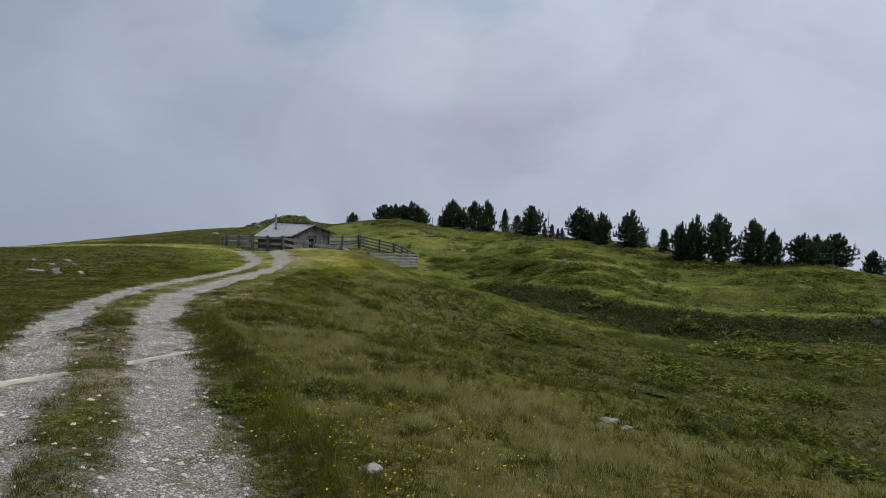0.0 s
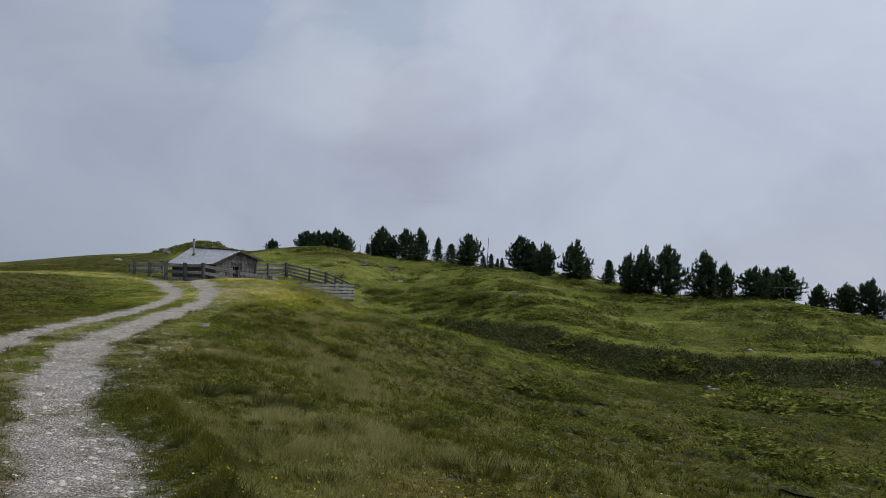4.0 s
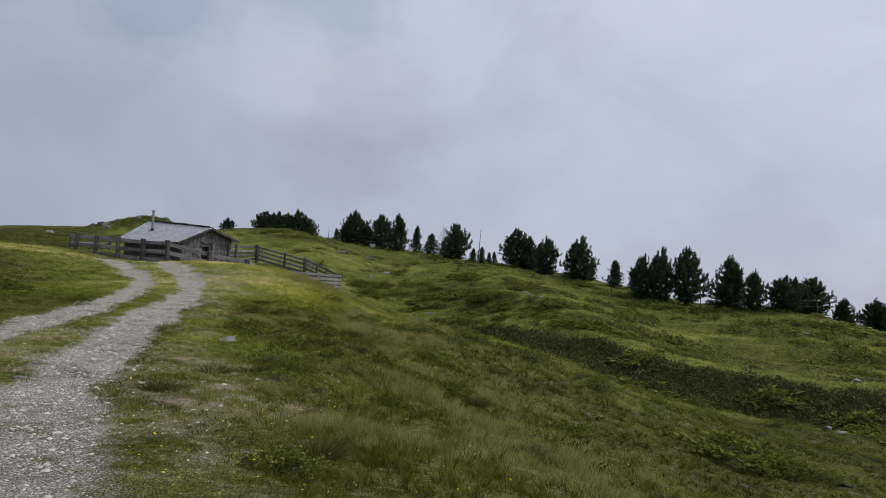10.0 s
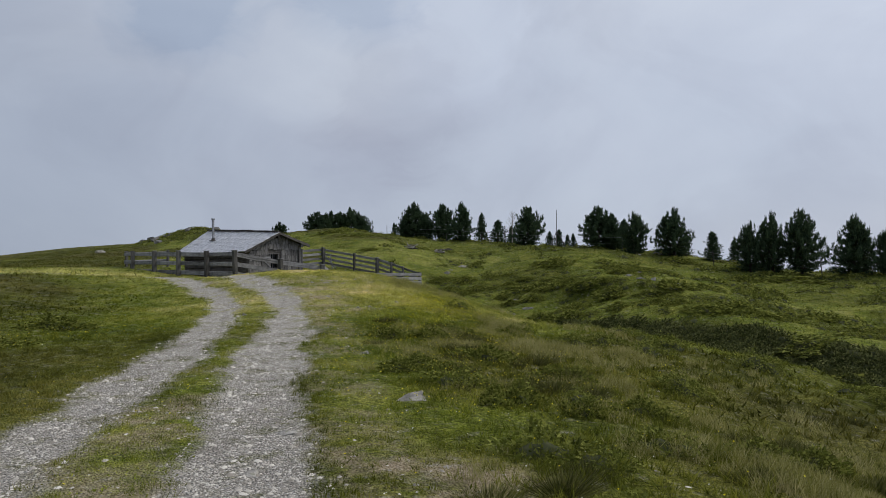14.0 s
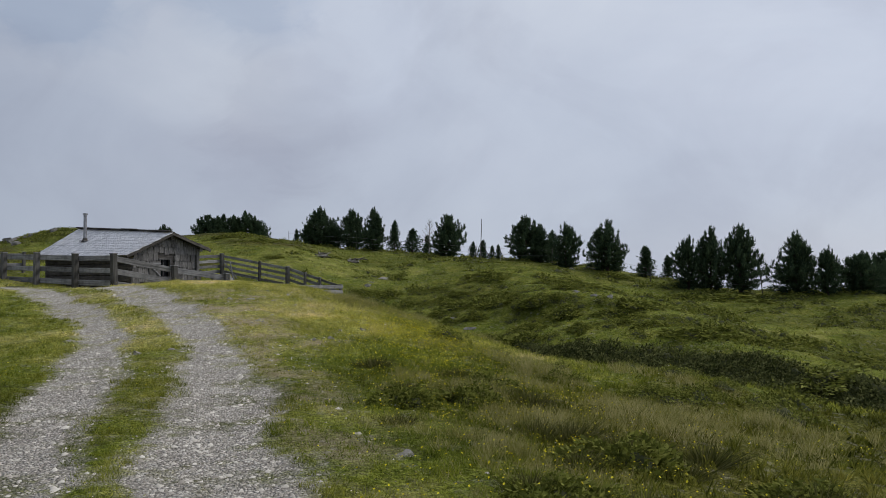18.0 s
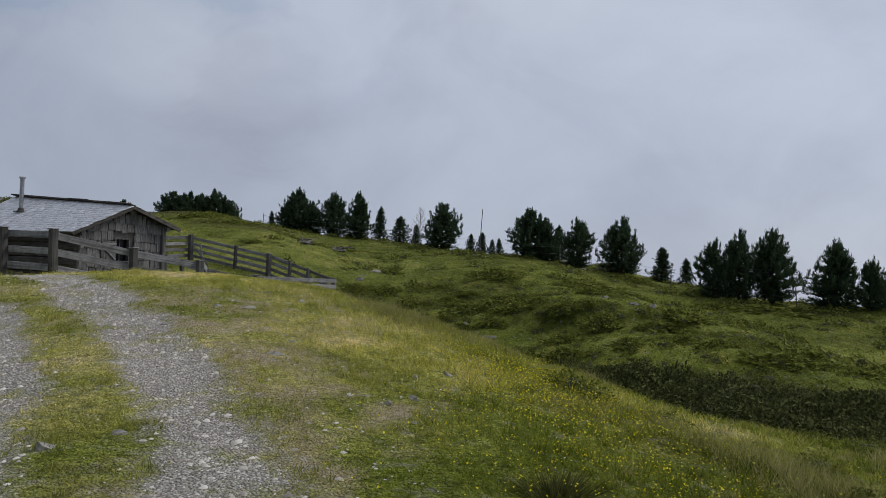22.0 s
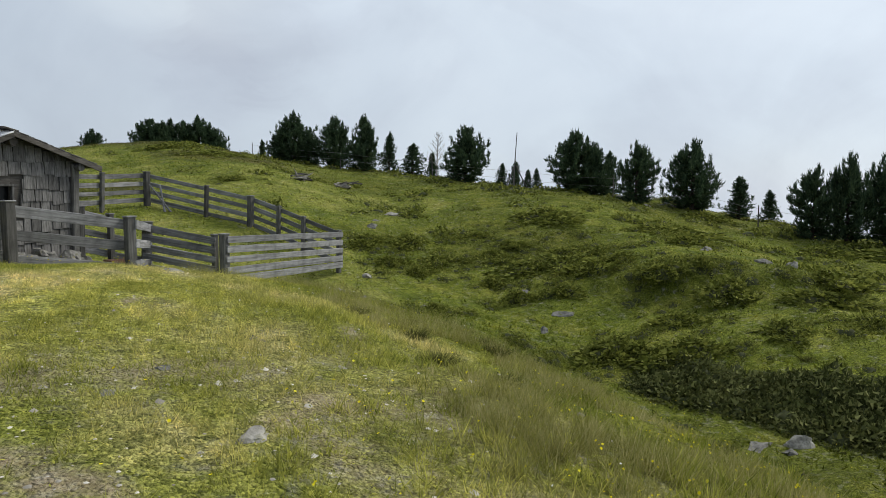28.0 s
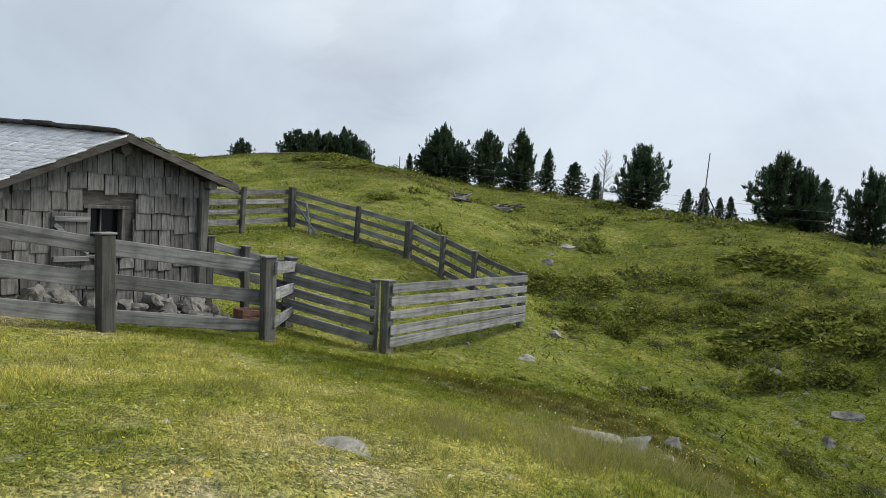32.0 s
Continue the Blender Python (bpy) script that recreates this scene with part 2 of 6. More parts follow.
def meadow_colour(t):
    """The turf's own patches of green, yellow-green and olive, alike on soil and blades."""
    wide, mid = noise_at(t, 0.13, 5), noise_at(t, 0.8, 6, 0.6)
    green = ramp(t, mid, [(0.3, (0.034, 0.042, 0.007)), (0.5, (0.072, 0.083, 0.012)), (0.7, (0.124, 0.133, 0.022))])
    olive = ramp(t, mid, [(0.3, (0.045, 0.043, 0.012)), (0.52, (0.092, 0.086, 0.021)), (0.72, (0.15, 0.134, 0.04))])
    c = mixed(t, ramp(t, wide, [(0.42, (0.0,)), (0.64, (0.8,))]), green, olive)
    fresh = ramp(t, mid, [(0.3, (0.081, 0.112, 0.015)), (0.5, (0.147, 0.181, 0.023)), (0.7, (0.238, 0.250, 0.045))])
    lush = ramp(t, mid, [(0.3, (0.25, 0.265, 0.055)), (0.48, (0.39, 0.39, 0.095)), (0.6, (0.50, 0.455, 0.18)), (0.72, (0.60, 0.52, 0.32))])
    c = mixed(t, ramp(t, attribute(t, "lush"), [(0.0, (0.0,)), (0.4, (1.0,))]), c, fresh)
    c = mixed(t, ramp(t, attribute(t, "lush"), [(0.4, (0.0,)), (1.0, (1.0,))]), c, lush)
    grain = ramp(t, noise_at(t, 5.5, 5, 0.7), [(0.30, (0.55, 0.58, 0.55)), (0.5, (1.0, 1.0, 1.0)), (0.68, (1.45, 1.38, 1.5))])
    return mixed(t, 1.0, c, grain, "MULTIPLY")


def turf_material(name, low, high, thin=0.3):
    m, t, b = material(name, 0.8, specular=0.05)
    rnd = t.nodes.new("ShaderNodeNewGeometry").outputs["Random Per Island"]
    c = mixed(t, 1.0, meadow_colour(t), ramp(t, rnd, [(0.0, low), (1.0, high)]), "MULTIPLY")
    t.links.new(c, b.inputs["Base Color"])
    through_leaf(m, t, b, c, thin)
    return m


def wood_material(name, dark, light, grain=(2.5, 2.5, 40), rough=0.85, specular=0.2, even=False):
    m, t, b = material(name, rough, specular=specular)
    info = t.nodes.new("ShaderNodeObjectInfo")
    co = t.nodes.new("ShaderNodeTexCoord")
    mp = t.nodes.new("ShaderNodeMapping")
    mp.inputs["Scale"].default_value = grain
    shift = t.nodes.new("ShaderNodeVectorMath")
    shift.operation = "SCALE"
    shift.inputs[0].default_value = (37, 19, 53)
    t.links.new(info.outputs["Random"], shift.inputs["Scale"])
    t.links.new(co.outputs["Object"], mp.inputs["Vector"])
    t.links.new(shift.outputs[0], mp.inputs["Location"])
    n = nd(t, "ShaderNodeTexNoise", Scale=1.0, Detail=7.0, Roughness=0.65, Distortion=0.6)
    t.links.new(mp.outputs[0], n.inputs["Vector"])
    blot = noise_at(t, 3.0, 4, 0.6)
    c = ramp(t, n.outputs["Fac"], [(0.3, dark), (0.62, light)])
    c = mixed(t, times(t, ramp(t, blot, [(0.45, (0.0,)), (0.7, (1.0,))]), 0.2 if even else 0.5), c, tuple(v * 0.45 for v in dark))
    vary = ramp(t, info.outputs["Random"], [(0.0, (0.84,) * 3 if even else (0.62, 0.61, 0.60)), (0.5, (0.97, 0.965, 0.96)), (1.0, (1.08,) * 3 if even else (1.25, 1.24, 1.22))])
    t.links.new(mixed(t, 1.0, c, vary, "MULTIPLY"), b.inputs["Base Color"])
    bump(t, b, n.outputs["Fac"], 0.5, 0.006)
    return m


def rock_material(name, dark, light, lichen):
    m, t, b = material(name, 0.9, specular=0.2)
    n = noise_at(t, 6, 7, 0.65)
    c = ramp(t, n, [(0.3, dark), (0.6, light)])
    c = mixed(t, ramp(t, noise_at(t, 11, 5, 0.6), [(0.58, (0.0,)), (0.66, (0.8,))]), c, lichen)
    t.links.new(c, b.inputs["Base Color"])
    bump(t, b, n, 0.8, 0.04)
    return m


def plain(name, colour, rough=0.6, metal=0.0, spots=None):
    m, t, b = material(name, rough, metal)
    if spots:
        t.links.new(ramp(t, noise_at(t, 9, 5, 0.6), [(0.35, colour), (0.65, spots)]), b.inputs["Base Color"])
    else:
        b.inputs["Base Color"].default_value = (*colour, 1)
    return m


M_GROUND = ground_material()
M_GRASS = turf_material("meadow_grass", (0.55, 0.6, 0.5), (2.1, 1.9, 2.0), 0.5)
M_SHORT = turf_material("rough_turf", (0.26, 0.29, 0.25), (1.9, 1.75, 1.7))
M_DRY = blade_material("dry_grass", (0.11, 0.12, 0.027), (0.27, 0.26, 0.073), (0.58, 0.51, 0.28), 0.45, 0.45, 2.2)
M_LEAF = blade_material("shrub_leaf", (0.040, 0.049, 0.010), (0.135, 0.155, 0.028), (0.35, 0.36, 0.085), 0.2, 0.35)
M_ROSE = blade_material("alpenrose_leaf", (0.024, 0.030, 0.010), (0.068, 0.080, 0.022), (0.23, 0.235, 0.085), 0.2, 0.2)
# shrub cores: twig colour darkened to stand for the shade among the leaves
M_SHADE = plain("shaded_shrub_twigs", (0.030, 0.038, 0.014), 0.95, spots=(0.065, 0.07, 0.026))
M_SEDGE = blade_material("sedge", (0.036, 0.043, 0.011), (0.085, 0.09, 0.024), (0.21, 0.195, 0.075), 0.2, 0.35)
M_NEEDLE = blade_material("pine_needles", (0.022, 0.040, 0.024), (0.048, 0.078, 0.042), (0.11, 0.155, 0.072), 0.2, 0.3)
M_FLOWER = blade_material("yellow_flower", (0.48, 0.40, 0.012), (0.70, 0.60, 0.02), (0.80, 0.72, 0.06), 0.1, 0.2)
M_WHITE = plain("pale_flower", (0.7, 0.7, 0.62))
M_STONE = blade_material("gravel_stone", (0.20, 0.182, 0.152), (0.45, 0.415, 0.36), (0.66, 0.62, 0.55), 0.1, 0)
M_ROCK = rock_material("granite", (0.05, 0.048, 0.043), (0.225, 0.215, 0.20), (0.11, 0.11, 0.065))
M_PALE = rock_material("pale_granite", (0.13, 0.12, 0.10), (0.37, 0.35, 0.315), (0.19, 0.18, 0.11))
M_FENCE = wood_material("weathered_board", (0.095, 0.093, 0.095), (0.31, 0.307, 0.315), (1.0, 22, 22))
M_POST = wood_material("weathered_post", (0.055, 0.052, 0.05), (0.16, 0.155, 0.148), (34, 34, 1.5))
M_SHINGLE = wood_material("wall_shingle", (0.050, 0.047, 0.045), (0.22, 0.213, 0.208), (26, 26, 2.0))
# left roof slope: sky sheen is painted into the pale base colour
M_ROOF_SHEEN = wood_material("roof_shingle", (0.66, 0.645, 0.65), (0.90, 0.885, 0.885), (30, 2.0, 30), 0.36, 0.7, True)
M_DARKWOOD = wood_material("dark_timber", (0.045, 0.04, 0.035), (0.12, 0.11, 0.10), (3, 3, 30))
M_BARK = wood_material("bark", (0.03, 0.025, 0.02), (0.09, 0.075, 0.06), (20, 20, 4))
M_TWIG = plain("bare_twig", (0.20, 0.18, 0.16), 0.9, spots=(0.34, 0.32, 0.29))
M_METAL = plain("steel_flue", (0.42, 0.42, 0.43), 0.38, 0.9, (0.26, 0.25, 0.25))
M_GLASS = plain("dark_window_glass", (0.008, 0.009, 0.010), 0.25)
M_GLASS.node_tree.nodes["Principled BSDF"].inputs["Specular IOR Level"].default_value = 0.15
M_RUST = plain("red_brown_crate_wood", (0.20, 0.10, 0.075), 0.85, spots=(0.30, 0.18, 0.14))
M_WIRE = plain("fence_wire", (0.25, 0.25, 0.26), 0.5, 0.7)
M_BAR = wood_material("pale_timber_bar", (0.34, 0.31, 0.26), (0.56, 0.53, 0.47), (2, 30, 30))


# ---- mesh helpers ----
def part(name, bm, mat, parent=None, label=""):
    me = bpy.data.meshes.new(name)
    bm.normal_update()
    bm.to_mesh(me)
    bm.free()
    me.materials.append(mat)
    ob = new(name, me)
    if parent:
        ob.parent = parent
    return tagged(ob, label)


def empty(name, m, label, category, group="", kind=""):
    ob = new(name)
    ob.matrix_world = m
    ob.empty_display_size = 0.2
    return tagged(ob, label, category, group, kind)


def mesh_of(name, verts, tris, mat, smooth=False):
    """One mesh from arrays of corners and triangles."""
    me = bpy.data.meshes.new(name)
    verts, tris = np.asarray(verts, np.float32), np.asarray(tris, np.int32)
    me.vertices.add(len(verts))
    me.vertices.foreach_set("co", verts.ravel())
    me.loops.add(tris.size)
    me.loops.foreach_set("vertex_index", tris.ravel())
    me.polygons.add(len(tris))
    me.polygons.foreach_set("loop_start", np.arange(0, tris.size, 3, dtype=np.int32))
    if smooth:
        me.polygons.foreach_set("use_smooth", np.ones(len(tris), bool))
    me.update(calc_edges=True)
    me.materials.append(mat)
    return me


def box(sx, sy, sz, bevel=0.008, at=(0, 0, 0), wobble=0.0, rng=None, cuts=0):
    """A bevelled, slightly uneven timber or block, centred on at."""
    bm = bmesh.new()
    bmesh.ops.create_cube(bm, size=1.0, matrix=Matrix.Translation(at) @ Matrix.Diagonal((sx, sy, sz, 1)))
    if cuts:
        axis = max(range(3), key=lambda i: (sx, sy, sz)[i])
        es = [e for e in bm.edges if abs((e.verts[0].co - e.verts[1].co)[axis]) > 0.5 * (sx, sy, sz)[axis]]
        bmesh.ops.subdivide_edges(bm, edges=es, cuts=cuts, use_grid_fill=True)
    if wobble and rng:
        for v in bm.verts:
            v.co += Vector((rng.uniform(-1, 1), rng.uniform(-1, 1), rng.uniform(-1, 1))) * wobble
    if bevel:
        bmesh.ops.bevel(bm, geom=[e for e in bm.edges if len(e.link_faces) == 2 and e.calc_face_angle(0) > 0.7], offset=bevel, segments=1, affect="EDGES")
    return bm


def cone(r1, r2, a, b, sides=8):
    """A tapered stick between two points."""
    a, b = Vector(a), Vector(b)
    d = b - a
    bm = bmesh.new()
    m = Matrix.Translation((a + b) / 2) @ d.to_track_quat("Z", "Y").to_matrix().to_4x4()
    bmesh.ops.create_cone(bm, cap_ends=True, segments=sides, radius1=r1, radius2=r2, depth=d.length, matrix=m)
    return bm


def joined(parts):
    bm = bmesh.new()
    for p in parts:
        me = bpy.data.meshes.new("tmp")
        p.to_mesh(me)
        p.free()
        bm.from_mesh(me)
        bpy.data.meshes.remove(me)
    return bm


# ---- the lie of the land ----
ACROSS = np.array([-45, -22, -13, -8, -4, 1, 8, 17, 30, 50.0])
SECTION = {}
SECTION[-5] = [-0.32, -0.28, -0.03, 0.03, 0.34, 0.4, -1.45, -3.28, -4.39, -4.24]
SECTION[12] = [0.1, 0.09, 0.31, 0.28, 0.27, -0.49, -1.77, -2.91, -3.47, -3.75]
SECTION[24] = [0.37, 0.5, 0.46, 0.37, 0.03, -1.18, -2.02, -2.77, -2.76, -3.49]
SECTION[36] = [0.65, 1.22, 0.74, 0.76, 0.40, -0.26, -2.33, -2.12, -1.9, -3.4]
SECTION[43] = [0.95, 1.58, 1.02, 1.45, 0.83, -1.19, -1.47, -1.71, -1.78, -3.44]
SECTION[48] = [1.18, 1.89, 1.60, 1.74, 0.83, -1.62, -0.67, -1.36, -1.53, -3.52]
SECTION[53] = [1.39, 1.94, 1.31, 1.06, 0.4, -1.26, 0.07, -0.97, -0.67, -3.68]
SECTION[60] = [1.65, 2.14, 1.49, 0.48, 0.03, -0.17, 1.08, -0.22, 0.48, -3.9]
SECTION[74] = [1.97, 2.81, 2.57, 3.09, 3.27, 2.23, 2.84, 2.39, -0.21, -4.01]
SECTION[92] = [3.1, 4.02, 5.36, 5.65, 5.0, 4.32, 3.63, 1.59, -1.47, -4.98]
SECTION[125] = [5.44, 6.3, 5.91, 5.36, 3.67, 2.63, 0.97, -0.01, -2.0, -5.0]
ALONG = np.array(sorted(SECTION), float)
HEIGHTS = np.array([SECTION[int(y)] for y in ALONG])
RIGHT_RUT = [(3.4, -8), (2.2, -3), (0.7, 1.5), (-1.2, 6.1), (-2.3, 8.5), (-4.0, 12.3), (-5.3, 15.2), (-6.55, 18.6), (-7.6, 22), (-8.0, 25), (-8.25, 28), (-8.42, 32),
             (-8.52, 35.5), (-8.8, 38.5), (-9.4, 41.2), (-10.15, 44), (-11.3, 47.2), (-13.4, 49.6), (-16, 51.3), (-20, 52.8), (-26, 54), (-34, 57), (-42, 63), (-60, 72)]
LEFT_RUT = [(1.6, -8), (0.6, -3), (-0.8, 1.2), (-2.75, 6.4), (-3.9, 8.8), (-5.6, 11.9), (-7.2, 15.5), (-8.65, 19.5), (-9.45, 23), (-9.8, 26), (-9.85, 29), (-9.9, 32),
            (-10.05, 36), (-10.4, 39), (-11.2, 42), (-12.2, 44.8), (-13.5, 47.4), (-15.4, 49.3), (-18, 50.4), (-21, 51.3), (-26, 52.3), (-33, 55), (-41, 61), (-59, 70)]
BANK = [(0.6, 56.2), (2.3, 53.0), (3.7, 50.5), (4.9, 48.6), (6.7, 45.5), (8.0, 43.0), (10.4, 40.9), (14.4, 37.8), (21, 35.4), (30, 33)]
CRACK = [(-1.15, 26.8), (-0.95, 25.3), (-0.88, 24.2), (-0.72, 23.0), (-0.70, 21.8)]
BARE = [(-7, 37.5, 0.88), (-7.9, 39.4, 0.68), (-8.4, 38.9, 1.08), (-7.7, 37.8, 0.74), (-8.2, 37.6, 1.08), (-7, 43.7, 0.45), (-7.5, 44.3, 0.4), (-7.8, 42.9, 0.6), (-6.7, 44.9, 0.4), (-6.1, 45.5, 0.35), (-7.8, 46.2, 0.3), (-7.6, 34.3, 0.5), (-7.7, 36.2, 0.68), (-7, 25.3, 0.6), (-0.7, 27.9, 0.5), (-6.0, 22.2, 1.3), (-6.05, 23.8, 1.1), (-6.4, 24.9, 0.7), (-6.5, 21.0, 0.7), (-7.6, 39.6, 0.8), (-6.4, 38.6, 0.6), (-8.2, 43.3, 0.8), (-7.7, 42.7, 0.8)]
BROW = [(6, 56), (10, 52.5), (15, 50.5), (22, 48), (30, 46)]


def weights(stations, v):
    s = stations
    v = np.clip(v, s[0], s[-1])
    i = np.clip(np.searchsorted(s, v) - 1, 0, len(s) - 2)
    w, r = np.zeros((len(v), len(s))), np.arange(len(v))
    h = s[i + 1] - s[i]
    u = (v - s[i]) / h
    w[r, i] += 2 * u**3 - 3 * u**2 + 1
    w[r, i + 1] += -2 * u**3 + 3 * u**2
    for k, g in ((i, u**3 - 2 * u**2 + u), (i + 1, u**3 - u**2)):
        lo, hi = np.maximum(k - 1, 0), np.minimum(k + 1, len(s) - 1)
        d = s[hi] - s[lo]
        w[r, hi] += g * h / d
        w[r, lo] -= g * h / d
    return w


def lattice(ix, iy, seed):
    n = (ix * 374761393 + iy * 668265263 + seed * 974634541) & 0x7FFFFFFF
    n = ((n ^ (n >> 13)) * 1274126177) & 0x7FFFFFFF
    return ((n ^ (n >> 16)) & 0xFFFF) / 65535.0


def ripple(x, y, size, seed=0, octaves=3):
    """Smooth noise from -1 to 1 over the plan."""
    total, amp, norm = 0.0, 1.0, 0.0
    for o in range(octaves):
        u, v = np.asarray(x) / size * 2**o + 100.3 * o + 500, np.asarray(y) / size * 2**o + 57.7 * o + 500
        iu, iv = np.floor(u).astype(np.int64), np.floor(v).astype(np.int64)
        fu, fv = u - iu, v - iv
        fu, fv = fu * fu * (3 - 2 * fu), fv * fv * (3 - 2 * fv)
        a, b = lattice(iu, iv, seed + o), lattice(iu + 1, iv, seed + o)
        c, d = lattice(iu, iv + 1, seed + o), lattice(iu + 1, iv + 1, seed + o)
        total = total + amp * ((a * (1 - fu) + b * fu) * (1 - fv) + (c * (1 - fu) + d * fu) * fv)
        norm += amp
        amp *= 0.5
    return total / norm * 2 - 1


def from_line(x, y, line):
    """Distance to a line in the plan, and the side of it (positive: its left)."""
    best, side = np.full(len(x), 1e9), np.ones(len(x))
    for (ax, ay), (bx, by) in zip(line[:-1], line[1:]):
        dx, dy = bx - ax, by - ay
        u = np.clip(((x - ax) * dx + (y - ay) * dy) / (dx * dx + dy * dy), 0, 1)
        d = np.hypot(x - ax - u * dx, y - ay - u * dy)
        near = d < best
        best = np.where(near, d, best)
        side = np.where(near, np.sign(dx * (y - ay) - dy * (x - ax)), side)
    return best, side


def step(v, a, b):
    u = np.clip((v - a) / (b - a), 0, 1)
    return u * u * (3 - 2 * u)


def land(x, y):
    """Height of the ground, and how far each place is track, bare soil, heath and dry grass."""
    x, y = np.atleast_1d(np.asarray(x, float)), np.atleast_1d(np.asarray(y, float))
    z = np.einsum("ni,ij,nj->n", weights(ALONG, y), HEIGHTS, weights(ACROSS, x))
    z -= 0.10 * np.maximum(0, np.maximum(x - 50, -45 - x)) + 0.10 * np.maximum(0, y - 125) + 0.05 * np.maximum(0, -5 - y)
    z = np.maximum(z, -60 - 0.02 * np.hypot(x, y - 60))
    right, _ = from_line(x, y, RIGHT_RUT)
    left, _ = from_line(x, y, LEFT_RUT)
    wob = 0.30 * ripple(x, y, 1.1, 5, 4)
    broad = 1 + 0.06 * step(y, 0, 30)
    track = np.maximum(step(-(right + wob) / broad, -0.66, -0.12), step(-(left + wob) / broad, -0.60, -0.08))
    road = np.minimum(right, left)
    bank, side = from_line(x, y, BANK)
    d = bank * side
    tall = step(x, 4.5, 8.5)
    z += (0.24 + 0.26 * tall) * np.tanh(d / (0.6 + 0.3 * tall)) * np.exp(-(d / 4.0) ** 2) * step(x, 1.0, 4.5)
    brow, side2 = from_line(x, y, BROW)
    d2 = brow * side2
    z += 0.28 * np.tanh(d2 / 0.6) * np.exp(-(d2 / 3.0) ** 2)
    wild = step(road, 1.2, 4.5)
    far = step(np.hypot(x + 8, y - 30), 18, 45)
    z += wild * (0.06 * ripple(x, y, 0.9, 11) + step(x, -5, 1) * 0.17 * ripple(x * 0.45, y, 1.3, 13, 2) + (0.05 + 0.06 * far) * ripple(x, y, 3.1, 17))
    z += wild * (0.12 * far * ripple(x, y, 11, 23, 2)) * step(80 - y, 0, 20)
    z += 1.5 * np.exp(-((x + 26.0) / 5.0) ** 2 - ((y - 108) / 6.0) ** 2) + 0.6 * np.exp(-((x + 24) / 3.0) ** 2 - ((y - 106) / 3.0) ** 2)
    rift, _ = from_line(x, y, CRACK)
    rift = np.exp(-((rift + 0.06 * ripple(x, y, 0.5, 45, 2)) / 0.17) ** 2)
    z -= 0.26 * rift
    z -= 0.035 * track * step(60 - y, 0, 10)
    z += 0.19 * np.exp(-((right - 0.98) / 0.2) ** 2) * (1 - step(y, 13, 19)) * (left > right) * (0.6 + 0.6 * ripple(x, y, 0.7, 29, 2))
    z += 0.020 * ripple(x, y, 0.35, 31, 2) * (1 - 0.4 * track)
    verge, sd = from_line(x, y, RIGHT_RUT)
    off = verge * -sd
    bare = (0.45 + 0.3 * step(y, 33, 37)) * step(-np.abs(off - 0.95), -0.75, -0.2) * step(y, 14, 20) * (1 - step(y, 38, 46)) + step(-np.hypot(x + 7.6, y - 42.5), -4.0, -1.5) * 0.5
    torn = 0.55 * ripple(x, y, 0.6, 97, 3)
    for cx, cy, wide in BARE:
        bare = np.maximum(bare, 0.85 * step(-np.hypot(x - cx, y - cy) - torn, -wide, -0.25 * wide))
    bare = np.maximum(bare, step(-np.abs((right + left) / 2 - 0.85), -0.5, 0.0) * step(-np.abs(right - left), -1.7, -0.9) * np.clip(0.6 + 0.9 * ripple(x, y, 1.6, 63, 3), 0.1, 1))
    bare = np.maximum(bare, step(rift, 0.35, 0.8))
    edge = 0.75 + 0.25 * step(y, 14, 18) + 2.3 * step(y, 33, 41)
    slope = step(off, edge, edge + 2.0) * step(-off, -9.0, -5.0) * (1 - step(y, 49, 53))
    keen = 1 - 0.5 * step(y, 34, 40)
    dry = keen * np.clip(slope * (0.55 + 0.2 * (1 - step(y, 12, 20)) + 0.8 * ripple(x, y, 2.4, 41)), 0, 1)
    hill = step(x + 0.35 * (y - 50), -2, 4) * step(y, 12, 26)
    scrub = ripple(x * 0.5, y, 1.05, 51, 3) + 0.35 * ripple(x, y, 9, 53, 2) - 0.08 + 0.16 * step(x - 0.2 * (y - 55), 9, 17)
    heath = step(scrub + 1.1 * np.exp(-((d + 0.4 + 0.35 * tall) / (0.8 + 0.45 * tall)) ** 2) * step(x, 2.2, 4.6) - 0.7 * np.exp(-((d - 1.8) / 1.2) ** 2) + 0.4 * np.exp(-((d2 + 0.4) / 0.7) ** 2), 0.17, 0.36)
    heath = np.maximum(heath, step(scrub + 0.5 * np.clip(ripple(x * 0.45, y + 0.3, 1.3, 13, 2) - ripple(x * 0.45, y - 0.3, 1.3, 13, 2), -0.6, 0.6) - 0.7 * np.exp(-((d - 1.8) / 1.2) ** 2), 0.36, 0.5))
    heath = np.maximum(heath, step(ripple(x * 0.6, y, 1.6, 55, 2), -0.15, 0.1) * step(-np.hypot((x + 7) * 0.8, y - 98), -9.0, -6.0))
    heath *= hill * step(right, 5.5, 8.0) * (1 - step(np.hypot(x + 7, y - 61), 8.5, 7.0)) * (1 - 0.75 * np.exp(-((x + 1) ** 2 + (y - 80) ** 2) / 90))
    lush = 1.2 * (0.2 * step(y, 17, 23) + 0.8 * step(y, 33, 38.5)) * (1 + 0.12 * step(y, 44.5, 47.5)) * step(-np.abs(off - 1.8), -7.0, -3.0) * (0.62 + 0.42 * ripple(x, y, 2.2, 61))
    lush = np.maximum(lush, 0.40 * step(-np.hypot((x + 6.9) * 1.2, y - 31.5), -2.8, -0.8) + 0.28 * step(-np.hypot(x + 5.4, y - 37.5), -2.8, -1.0))
    lush = np.maximum(lush, 0.5 * step(-np.hypot(x + 7, y - 61), -7.5, -5.0))
